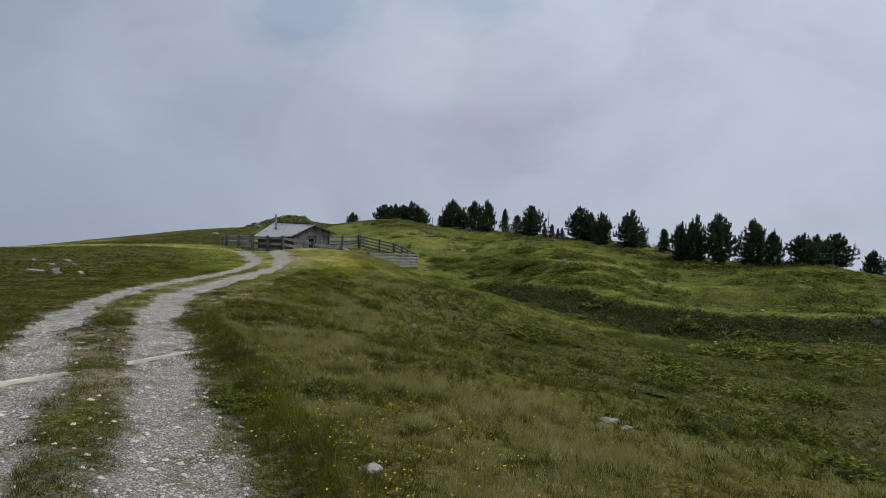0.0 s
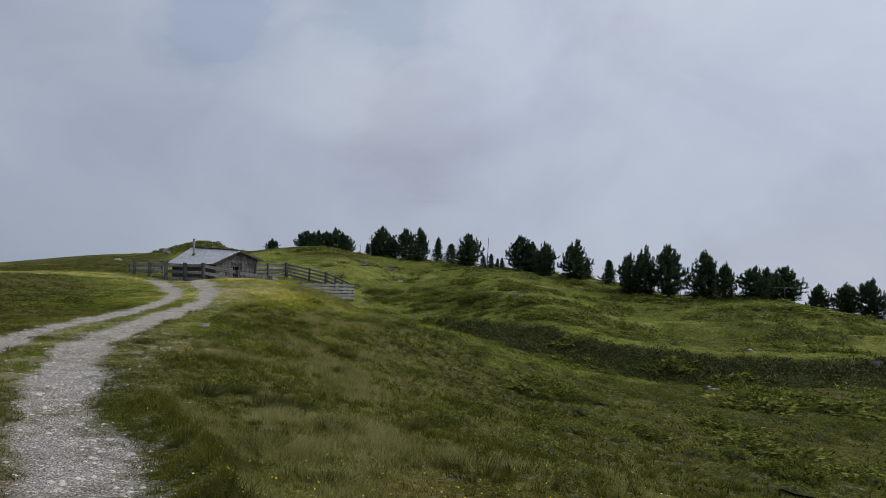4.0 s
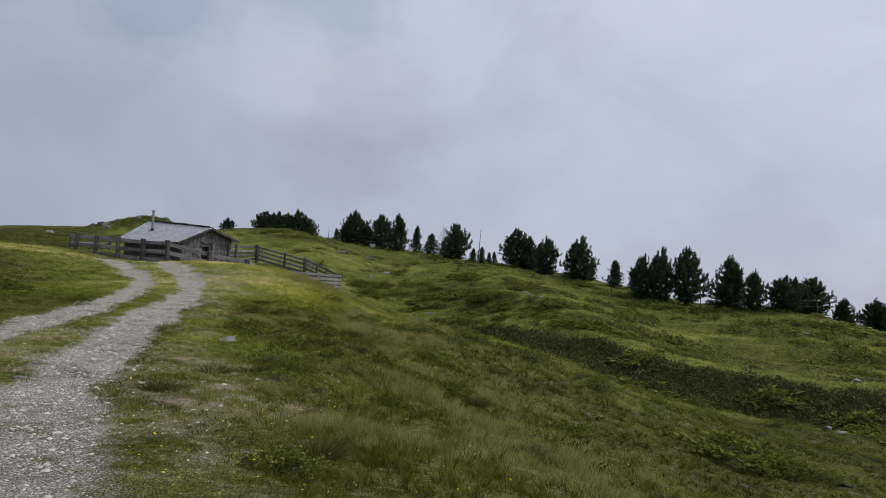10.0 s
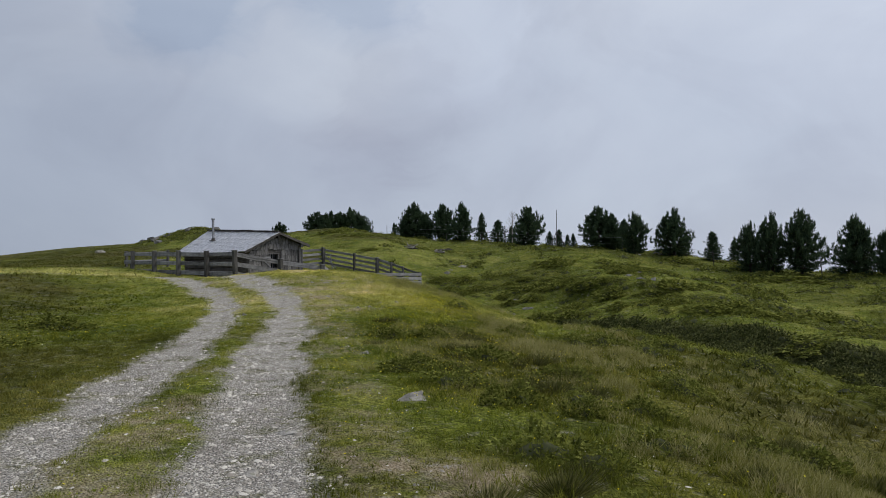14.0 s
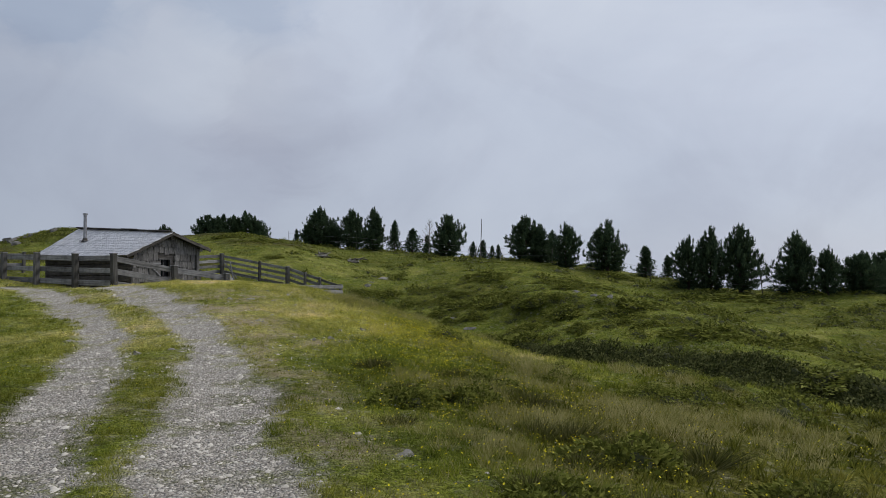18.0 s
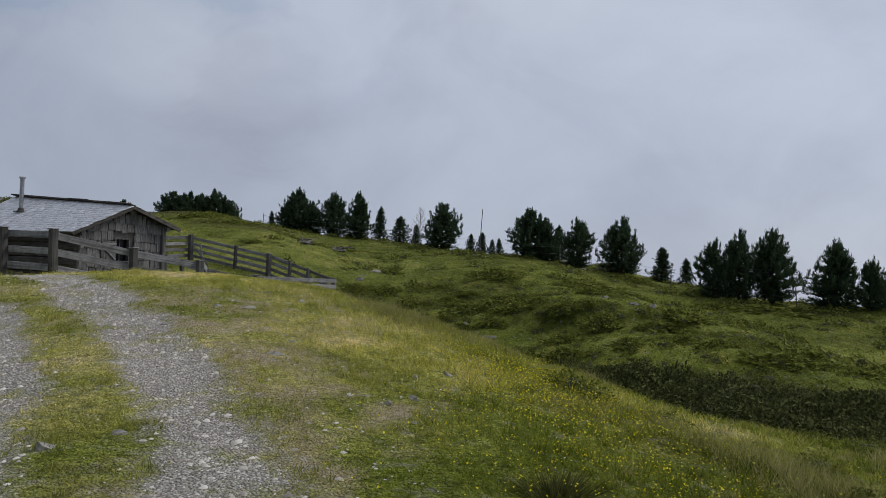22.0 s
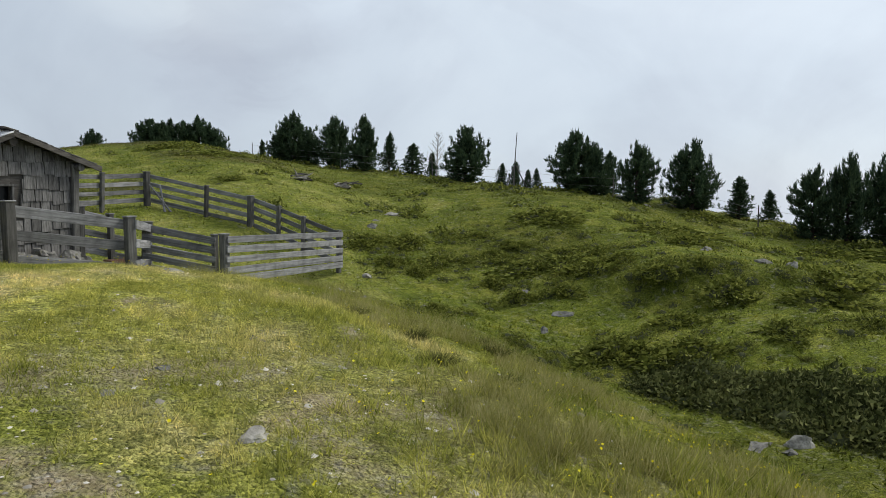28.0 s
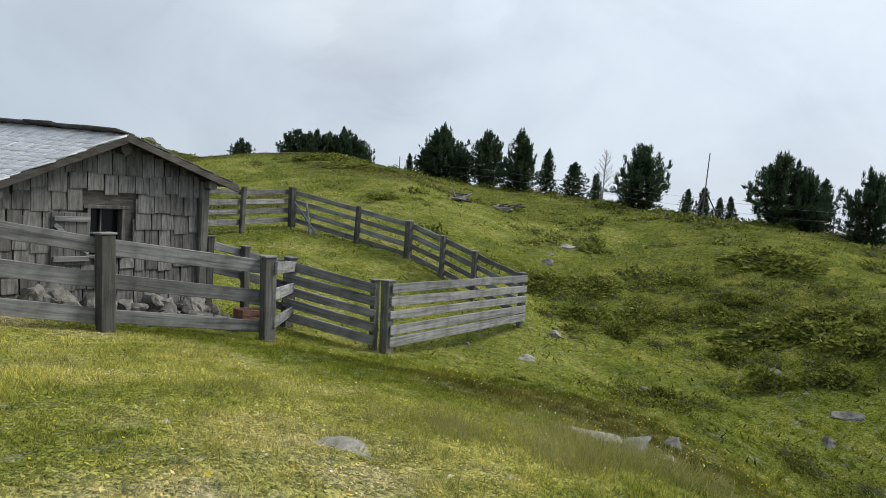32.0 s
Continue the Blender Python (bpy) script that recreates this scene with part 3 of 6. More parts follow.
    lush = np.maximum(lush, 0.5 * step(ripple(x, y, 6.5, 67, 2), 0.12, 0.5) * step(off, -8, -2) * step(y, 24, 40))
    lush = np.maximum(lush, 0.5 * step(-np.abs(off - 1.8), -1.6, -0.7) * step(y, 24, 27) * (1 - step(y, 33, 36)) * (0.8 + 0.5 * ripple(x, y, 1.2, 65)))
    lush = np.maximum(lush, 0.5 * step(-np.abs((right + left) / 2 - 0.85), -0.5, -0.1) * step(-np.abs(right - left), -1.4, -0.7) * step(y, 14, 20) * (0.6 + 0.7 * ripple(x, y, 1.1, 66)))
    sunny = 0.255 + 0.16 * ripple(x, y, 4.5, 69, 2) + 0.16 * np.exp(-((d - 1.6) / 1.2) ** 2) * step(x, 1, 4)
    lush = np.maximum(lush, sunny * step(y, 40, 52) * step(x, -5, -1))
    lush = np.maximum(lush, 0.45 * np.exp(-((d - 2.2) / 1.5) ** 2) * step(x, 1.5, 4.5))
    crag = step(-np.hypot((x + 26) * 0.8, y - 107), -6.5, -3.0)
    shoulder = step(off, 1.6, 3.0) * step(-off, -17, -11) * (1 - step(y, 37, 43)) * step(y, 3, 7)
    clump = shoulder * step(ripple(x * 0.7, y, 0.75, 57, 3) + 0.3 * ripple(x, y, 4, 59, 2), 0.42, 0.56)
    heath = np.maximum(np.maximum(heath, crag), clump * (1 - rift))
    z += 0.05 * clump + 0.07 * heath * step(x, -3, 2)
    return z, track, np.clip(bare, 0, 1), heath, dry, np.clip(lush * (1 - dry * 0.5), 0, 1)


def height(x, y):
    return float(land([x], [y])[0][0])


def spread(stops):
    out = [stops[0][0]]
    for (a, _), (b, gap) in zip(stops[:-1], stops[1:]):
        n = max(1, round((b - a) / gap))
        out += [a + (b - a) * (i + 1) / n for i in range(n)]
    return np.array(out)


def build_ground():
    xs = spread([(-900, 0), (-250, 90), (-90, 16), (-46, 2.2), (-20, 0.7), (-13, 0.3), (4, 0.15), (12, 0.3), (32, 0.55), (60, 2), (160, 14), (900, 100)])
    ys = spread([(-400, 0), (-60, 60), (-8, 6), (2, 0.6), (54, 0.2), (80, 0.4), (125, 1.1), (180, 6), (420, 30), (1500, 150)])
    gx, gy = np.meshgrid(xs, ys)
    x, y = gx.ravel(), gy.ravel()
    z, track, bare, heath, dry, lush = land(x, y)
    nx, ny = len(xs), len(ys)
    i = (np.arange(ny - 1)[:, None] * nx + np.arange(nx - 1)).ravel()
    tris = np.concatenate([np.stack([i, i + 1, i + nx + 1], 1), np.stack([i, i + nx + 1, i + nx], 1)])
    me = mesh_of("ground", np.stack([x, y, z], 1), tris, M_GROUND, True)
    for name, v in (("track", track), ("bare", bare), ("heath", heath), ("dry", dry), ("lush", lush)):
        me.attributes.new(name, "FLOAT", "POINT").data.foreach_set("value", v.astype(np.float32))
    tagged(new("ground", me), "grassy alpine hillside with a two-rut gravel track", "ground", kind="structure")


build_ground()

# ---- fences ----
POSTS = {"corner": (-12.35, 53.0, 2.72), "b": (-13.9, 54.6, 2.76), "c": (-15.65, 56.6, 2.84), "d": (-17.25, 58.35, 2.90), "e": (-18.8, 60.0, 2.96),
         "p": (-10.45, 54.5, 2.31), "q": (-8.57, 55.9, 2.0), "gate": (-8.42, 58.5, 1.78), "hinge": (-6.86, 57.75, 1.52), "a": (-6.65, 57.45, 1.55), "end": (-3.2, 61.35, 1.44),
         "f": (-4.06, 62.9, 1.80), "g": (-4.67, 64.4, 2.07), "h": (-5.5, 65.6, 2.40), "i": (-6.95, 66.8, 2.72), "j": (-8.98, 68.1, 3.17), "k": (-10.3, 66.6, 3.07), "l": (-11.9, 63.2, 3.0),
         "m": (-9.15, 58.0, 1.98), "n": (-9.72, 57.62, 2.15), "o": (-19.4, 61.0, 2.98), "r": (-17.6, 62.6, 3.05)}
RUNS = [("front paddock fence of three grey boards beside the hut", ["e", "d", "c", "b", "corner", "p", "q"], (0.06, 0.50, 0.95), 0.20, 0.15),
        ("low pen panel of five weathered grey boards", ["a", "end"], (0.03, 0.27, 0.51, 0.76, 1.0), 0.16, 0.13),
        ("dark weathered pen panel of five boards", ["gate", "hinge"], (0.04, 0.27, 0.50, 0.73, 0.97), 0.17, 0.14),
        ("back pen fence of four weathered boards on the slope", ["end", "f", "g", "h", "i", "j"], (0.05, 0.34, 0.63, 0.92), 0.15, 0.12),
        ("upper pen fence of weathered boards meeting the hut", ["j", "k", "l"], (0.05, 0.34, 0.63, 0.92), 0.16, 0.12),
        ("short dark rails between hut corner and pen gate", ["n", "m", "gate"], (0.05, 0.45, 0.85), 0.15, 0.11),
        ("short return of three grey boards at the pen gate", ["q", "gate"], (0.06, 0.45, 0.88), 0.18, 0.0),
        ("rear paddock fence of grey boards behind the hut", ["e", "o", "r"], (0.06, 0.48, 0.92), 0.17, 0.12)]


def build_fences():
    rng = random.Random(5)
    done = set()
    for label, names, drops, tall, thick in RUNS:
        first = POSTS[names[0]]
        fence = empty("board_fence", pose(first[0], first[1], height(first[0], first[1])), label, "fence", "paddock fences")
        origin = Vector(fence.matrix_world.translation)
        for n in names:
            if n in done:
                continue
            done.add(n)
            x, y, top = POSTS[n]
            low = height(x, y) - 0.35
            w = 0.19 if n in ("corner", "p", "q", "gate", "a", "j", "h", "b", "c", "d", "e") else 0.13
            bm = box(w, w * 0.9, top - low, 0.012, (0, 0, 0), 0.004, rng, 3)
            post = part("post", bm, M_POST, fence)
            post.matrix_local = Matrix.Translation(Vector((x, y, (top + low) / 2)) - origin) @ pose(0, 0, 0, rng.uniform(-1.5, 1.5), rng.uniform(-1.5, 1.5), 40 + rng.uniform(-8, 8))
            cap = part("cap", box(w + 0.03, w * 0.9 + 0.03, 0.03, 0.008, (0, 0, (top - low) / 2 + 0.012), 0.003, rng), M_FENCE, post, "pale weathered end grain")
        for a, b in zip(names[:-1], names[1:]):
            A, B = Vector(POSTS[a]), Vector(POSTS[b])
            flat = Vector((B.x - A.x, B.y - A.y, 0))
            out = Vector((flat.y, -flat.x, 0)).normalized()
            if out.dot(Vector((-6.5, 40, 0)) - A) < 0 and names[0] not in ("end", "j"):
                out = -out
            if names[0] in ("end", "j"):  # boards on the outside of the pen
                out = -out if out.dot(Vector((-7.5, 62, 0)) - A) > 0 else out
            if names[0] in ("e", "n"):  # boards behind the posts
                out = -out
            for k, drop in enumerate(drops):
                p0 = A - Vector((0, 0, drop + tall / 2)) + out * 0.105
                p1 = B - Vector((0, 0, drop + tall / 2)) + out * 0.105
                if label.startswith("low pen") and k == 4:
                    p0.z += 0.02
                    p1.z += 0.05
                d = p1 - p0
                h = tall * rng.uniform(0.86, 1.08)
                bm = box(d.length + rng.uniform(0.04, 0.12), 0.034, h, 0.006, (0, 0, 0), 0.006, rng, 4)
                board = part("board", bm, M_FENCE, fence)
                rz = math.degrees(math.atan2(d.y, d.x))
                ry = -math.degrees(math.asin(d.z / d.length)) + rng.uniform(-0.3, 0.3)
                board.matrix_local = Matrix.Translation((p0 + p1) / 2 - origin + out * rng.uniform(-0.004, 0.004)) @ Euler((radians(rng.uniform(-1.5, 1.5)), radians(ry), radians(rz))).to_matrix().to_4x4()
        if names[0] == "end":  # two leaning braces in the far corner of the pen
            for k in range(2):
                x, y = POSTS["j"][0] + 0.9 - 0.25 * k, POSTS["j"][1] - 0.75
                z = height(x, y)
                part("brace", cone(0.045, 0.035, Vector((x, y, z - 0.1)) - origin, Vector((POSTS["j"][0] + 0.1 + 0.35 * k, POSTS["j"][1] - 0.2, z + 0.95)) - origin, 6), M_FENCE, fence)


build_fences()


# ---- the hut ----
HUT = pose(-10.65, 56.0, 0.70, 0, 0, 45)
RIDGE, RISE, LONG = 2.92, 0.34, 5.9
RIGHT_EAVE, LEFT_EAVE = (1.92, 2.31), (-2.1, 1.98)
FRONT, BACK, RIGHT_WALL, LEFT_WALL = 0.30, 5.6, 1.48, -1.72


def roof_z(x, y):
    """Underside of the roof."""
    top = RIDGE + RISE * y / LONG
    ex, ez = RIGHT_EAVE if x > 0 else LEFT_EAVE
    return top + (ez - top) * x / ex


def build_hut():
    rng = random.Random(9)
    hut = empty("alpine_hut", HUT, "low grey shingled alpine hut with shingle roof paled by painted sky sheen, and flue", "hut")
    # walls: inner planking with the window opening cut through the gable
    wx0, wx1, wz0, wz1 = -0.40, 0.08, 1.20, 1.88

    def wall_piece(pts, name, thick=0.12):
        bm = bmesh.new()
        vs = [bm.verts.new(p) for p in pts]
        f = bm.faces.new(vs)
        r = bmesh.ops.extrude_face_region(bm, geom=[f])
        n = (vs[1].co - vs[0].co).cross(vs[2].co - vs[0].co).normalized() * thick
        for v in r["geom"]:
            if isinstance(v, bmesh.types.BMVert):
                v.co -= n
        bmesh.ops.recalc_face_normals(bm, faces=bm.faces)
        return part(name, bm, M_DARKWOOD, hut)

    y, low = FRONT, -0.35
    wall_piece([(LEFT_WALL, y, low), (wx0, y, low), (wx0, y, roof_z(wx0, y)), (LEFT_WALL, y, roof_z(LEFT_WALL, y))], "gable_wall")
    wall_piece([(wx0, y, low), (wx1, y, low), (wx1, y, wz0), (wx0, y, wz0)], "gable_wall")
    wall_piece([(wx0, y, wz1), (wx1, y, wz1), (wx1, y, roof_z(wx1, y)), (0, y, roof_z(0, y)), (wx0, y, roof_z(wx0, y))], "gable_wall")
    wall_piece([(wx1, y, low), (RIGHT_WALL, y, low), (RIGHT_WALL, y, roof_z(RIGHT_WALL, y)), (wx1, y, roof_z(wx1, y))], "gable_wall")
    wall_piece([(RIGHT_WALL, BACK, low), (LEFT_WALL, BACK, low), (LEFT_WALL, BACK, roof_z(LEFT_WALL, BACK)), (0, BACK, roof_z(0, BACK)), (RIGHT_WALL, BACK, roof_z(RIGHT_WALL, BACK))], "back_wall")
    # log side walls
    for x, name in ((LEFT_WALL, "side_log"), (RIGHT_WALL, "side_log")):
        top = roof_z(x, FRONT)
        n = 11
        for k in range(n):
            z = low + (top - low) * (k + 0.5) / n
            bm = box(0.15, BACK - FRONT - 0.02, (top - low) / n - 0.012, 0.03, (x - math.copysign(0.075, x), (BACK + FRONT) / 2, z), 0.006, rng, 2)
            part(name, bm, M_DARKWOOD, hut)
    # shingles of the gable, row by row
    meshes = []
    for k in range(10):
        w, h = rng.uniform(0.14, 0.27), 0.46
        bm = bmesh.new()
        lean = rng.uniform(-0.012, 0.012)
        pts = [(-w / 2, 0, 0), (w / 2, 0, rng.uniform(-0.015, 0.015)), (w / 2 - 0.004, 0.026, h), (-w / 2 + 0.004, 0.026, h)]
        f = bm.faces.new([bm.verts.new((px + lean * pz, py, pz)) for px, py, pz in pts])
        r = bmesh.ops.extrude_face_region(bm, geom=[f])
        for v in r["geom"]:
            if isinstance(v, bmesh.types.BMVert):
                v.co.y -= 0.03
        bmesh.ops.recalc_face_normals(bm, faces=bm.faces)
        me = bpy.data.meshes.new("wall_shingle")
        bm.to_mesh(me)
        bm.free()
        me.materials.append(M_SHINGLE)
        meshes.append((w, me))
    row, z = 0, 0.12
    while z < 2.9:
        x = LEFT_WALL - 0.02 + rng.uniform(0, 0.1)
        while x < RIGHT_WALL + 0.02:
            w, me = rng.choice(meshes)
            cx, x = x + w / 2, x + w + rng.uniform(0.006, 0.028)
            top = roof_z(cx, FRONT) - 0.03
            beside = wx0 - 0.03 < cx + w / 2 and cx - w / 2 < wx1 + 0.03
            blocked = beside and wz0 - 0.12 < z < wz1 - 0.02
            if beside and z < wz0:
                top = wz0 - 0.03
            if z + 0.12 > top or blocked or cx > RIGHT_WALL + 0.05:
                continue
            s = new("wall_shingle", me)
            s.parent = hut
            s.location = (cx, FRONT - 0.028 - rng.uniform(0, 0.012), z + rng.uniform(-0.04, 0.04))
            s.rotation_euler = (rng.uniform(-0.02, 0.0), rng.uniform(-0.02, 0.02), rng.uniform(-0.02, 0.02))
            s.scale.z = min(1.0, (top - z) / 0.46)
        z += 0.285
        row += 1
    # window: frame, bars, dark pane, sill and the open shutter
    frame_ = part("window_frame", joined([box(0.05, 0.09, wz1 - wz0 + 0.1, 0.006, (wx0 - 0.02, FRONT - 0.03, (wz0 + wz1) / 2)), box(0.05, 0.09, wz1 - wz0 + 0.1, 0.006, (wx1 + 0.02, FRONT - 0.03, (wz0 + wz1) / 2)),
                                          box(wx1 - wx0 + 0.2, 0.09, 0.05, 0.006, ((wx0 + wx1) / 2, FRONT - 0.035, wz1 + 0.02))]), M_SHINGLE, hut)
    part("window_sill", box(wx1 - wx0 + 0.10, 0.11, 0.045, 0.008, ((wx0 + wx1) / 2, FRONT - 0.05, wz0 - 0.02)), M_FENCE, hut)
    part("glazing_bar", joined([box(0.025, 0.03, wz1 - wz0, 0.004, (wx0 + 0.2, FRONT + 0.03, (wz0 + wz1) / 2)), box(wx1 - wx0, 0.03, 0.025, 0.004, ((wx0 + wx1) / 2, FRONT + 0.03, (wz0 + wz1) / 2 - 0.02))]), M_SHINGLE, frame_)
    part("pane", box(wx1 - wx0, 0.01, wz1 - wz0, 0.0, ((wx0 + wx1) / 2, FRONT + 0.07, (wz0 + wz1) / 2)), M_GLASS, frame_)
    shutter = part("shutter", joined([box(0.165, 0.03, 0.74, 0.005, (-0.86 + 0.17 * k, FRONT - 0.075, 1.44)) for k in range(3)]), M_POST, hut, "open grey board shutter")
    part("batten", box(0.5, 0.035, 0.075, 0.005, (-0.67, FRONT - 0.105, 1.72)), M_FENCE, shutter)
    part("batten", box(0.5, 0.035, 0.075, 0.005, (-0.67, FRONT - 0.105, 1.16)), M_FENCE, shutter)
    bm = box(0.62, 0.03, 0.06, 0.005)
    bmesh.ops.transform(bm, matrix=pose(-0.67, FRONT - 0.105, 1.44, 0, 40, 0), verts=bm.verts)
    part("brace", bm, M_FENCE, shutter)
    # corner post, ridge log, purlins
    part("corner_post", box(0.16, 0.16, 2.75, 0.02, (RIGHT_WALL - 0.02, FRONT - 0.05, 1.0), 0.008, rng, 4), M_POST, hut)
    part("ridge_log", cone(0.085, 0.08, (0, 0.03, RIDGE - 0.16), (0, LONG - 0.1, RIDGE + RISE - 0.16), 10), M_DARKWOOD, hut)
    for x in (RIGHT_WALL, LEFT_WALL):
        part("purlin", cone(0.085, 0.08, (x, 0.02, roof_z(x, 0) - 0.13), (x, LONG - 0.1, roof_z(x, LONG) - 0.13), 9), M_POST, hut)
    # roof boards, verge boards, shingles in courses
    for ex, ez in (RIGHT_EAVE, LEFT_EAVE):
        bm = bmesh.new()
        pts = [(0, 0, RIDGE), (0, LONG, RIDGE + RISE), (ex, LONG, ez), (ex, 0, ez)]
        f = bm.faces.new([bm.verts.new(p) for p in pts])
        r = bmesh.ops.extrude_face_region(bm, geom=[f])
        for v in r["geom"]:
            if isinstance(v, bmesh.types.BMVert):
                v.co.z += 0.03
        bmesh.ops.recalc_face_normals(bm, faces=bm.faces)
        part("roof_deck", bm, M_DARKWOOD, hut)
        side = Vector((ex, 0, ez - RIDGE))
        bm = box(side.length + 0.06, 0.035, 0.10, 0.006, (0, 0, 0), 0.004, rng, 3)
        bmesh.ops.transform(bm, matrix=Matrix.Translation((ex / 2, -0.02, (RIDGE + ez) / 2 - 0.02)) @ Euler((0, -math.atan2(side.z, side.x), 0)).to_matrix().to_4x4(), verts=bm.verts)
        part("verge_board", bm, M_DARKWOOD, hut)
        count, rest_v, rest_t = 0, [], []
        length = side.length
        courses = 15
        for k in range(courses):
            u0 = 1 - k / courses + 0.015
            y = -0.05 + rng.uniform(0, 0.05)
            while y < LONG + 0.02:
                w = rng.uniform(0.09, 0.17)
                y0, y1 = y, min(y + w, LONG + 0.05)
                y += w + 0.004
                lift = 0.04 + rng.uniform(0, 0.012)
                u1 = max(u0 - 1.9 / courses, 0.0)
                corner = []
                for u, l in ((u0 + rng.uniform(-0.006, 0.006), lift + 0.022), (u1, lift + 0.004)):
                    for yy in (y0, y1):
                        top = RIDGE + RISE * yy / LONG
                        corner.append(Vector((ex * u, yy, top + (ez - top) * u + l)))
                a, b, c, d = corner
                verts = [a, b, d, c] + [p - Vector((0, 0, 0.018)) for p in (a, b, d, c)]
                faces = [(0, 1, 2), (0, 2, 3), (4, 6, 5), (4, 7, 6), (0, 4, 5), (0, 5, 1), (1, 5, 6), (1, 6, 2), (3, 7, 4), (3, 4, 0)]
                if ex < 0 and y0 < 3.1 and count < 300:
                    me = mesh_of("roof_shingle", verts, faces, M_ROOF_SHEEN)
                    s = new("roof_shingle", me)
                    s.parent = hut
                    count += 1
                else:
                    base = len(rest_v)
                    rest_v += verts
                    rest_t += [tuple(base + i for i in f) for f in faces]
        # left slope has sky sheen in its colour; right is darkened with wall shingle
        rest = new("roof_shingles", mesh_of("roof_shingles", rest_v, rest_t, M_ROOF_SHEEN_REST if ex < 0 else M_SHINGLE))
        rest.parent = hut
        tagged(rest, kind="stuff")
    ridge = [box(0.30, 1.0, 0.03, 0.006, (0, 0, 0), 0.01, rng) for _ in range(6)]
    for k, bm in enumerate(ridge):
        bmesh.ops.transform(bm, matrix=pose(-0.05, 0.48 + 0.98 * k, RIDGE + RISE * (0.48 + 0.98 * k) / LONG + 0.075 + rng.uniform(0, 0.02), math.degrees(math.atan2(RISE, LONG)), 12), verts=bm.verts)
        part("ridge_board", bm, M_DARKWOOD, hut)
    # flue with collar and cap
    fx, fy = -0.95, 4.15
    fz = roof_z(fx, fy) + 0.05
    flue = part("flue", cone(0.065, 0.065, (fx, fy, fz - 0.05), (fx, fy, fz + 1.14), 14), M_METAL, hut, "steel flue pipe")
    part("flue_cap", cone(0.10, 0.10, (fx, fy, fz + 1.12), (fx, fy, fz + 1.17), 14), M_METAL, flue)
    part("flashing", joined([box(0.34, 0.34, 0.03, 0.01, (fx, fy, fz + 0.02)), cone(0.12, 0.075, (fx, fy, fz + 0.0), (fx, fy, fz + 0.14), 14)]), M_DARKWOOD, flue)
    return hut


# remaining left-slope shingles, their colour paled the same way for sky sheen
M_ROOF_SHEEN_REST = blade_material("roof_shingle_rest", (0.58, 0.57, 0.57), (0.78, 0.765, 0.765), (0.90, 0.885, 0.885), 0.2, 0)
build_hut()


# ---- stones and rocks ----
def rock_mesh(rng, sx, sy, sz, sub=3, seed=0):
    """A weathered block: planes broken off a ball, roughened at two scales."""
    bm = bmesh.new()
    bmesh.ops.create_icosphere(bm, subdivisions=sub, radius=1.0)
    off = Vector((seed * 7.3, seed * 3.1, seed * 1.7))
    cuts = [(Vector((rng.uniform(-1, 1), rng.uniform(-1, 1), rng.uniform(-0.2, 1.2))).normalized(), rng.uniform(0.35, 0.75)) for _ in range(11)]
    for v in bm.verts:
        for n, d in cuts:
            k = v.co.dot(n) - d
            if k > 0:
                v.co -= n * k
        v.co *= 1 + 0.30 * noise.noise(v.co * 1.5 + off) + 0.12 * noise.noise(v.co * 4 + off) + 0.06 * noise.noise(v.co * 9 + off)
        v.co = Vector((v.co.x * sx, v.co.y * sy, v.co.z * sz))
    return bm


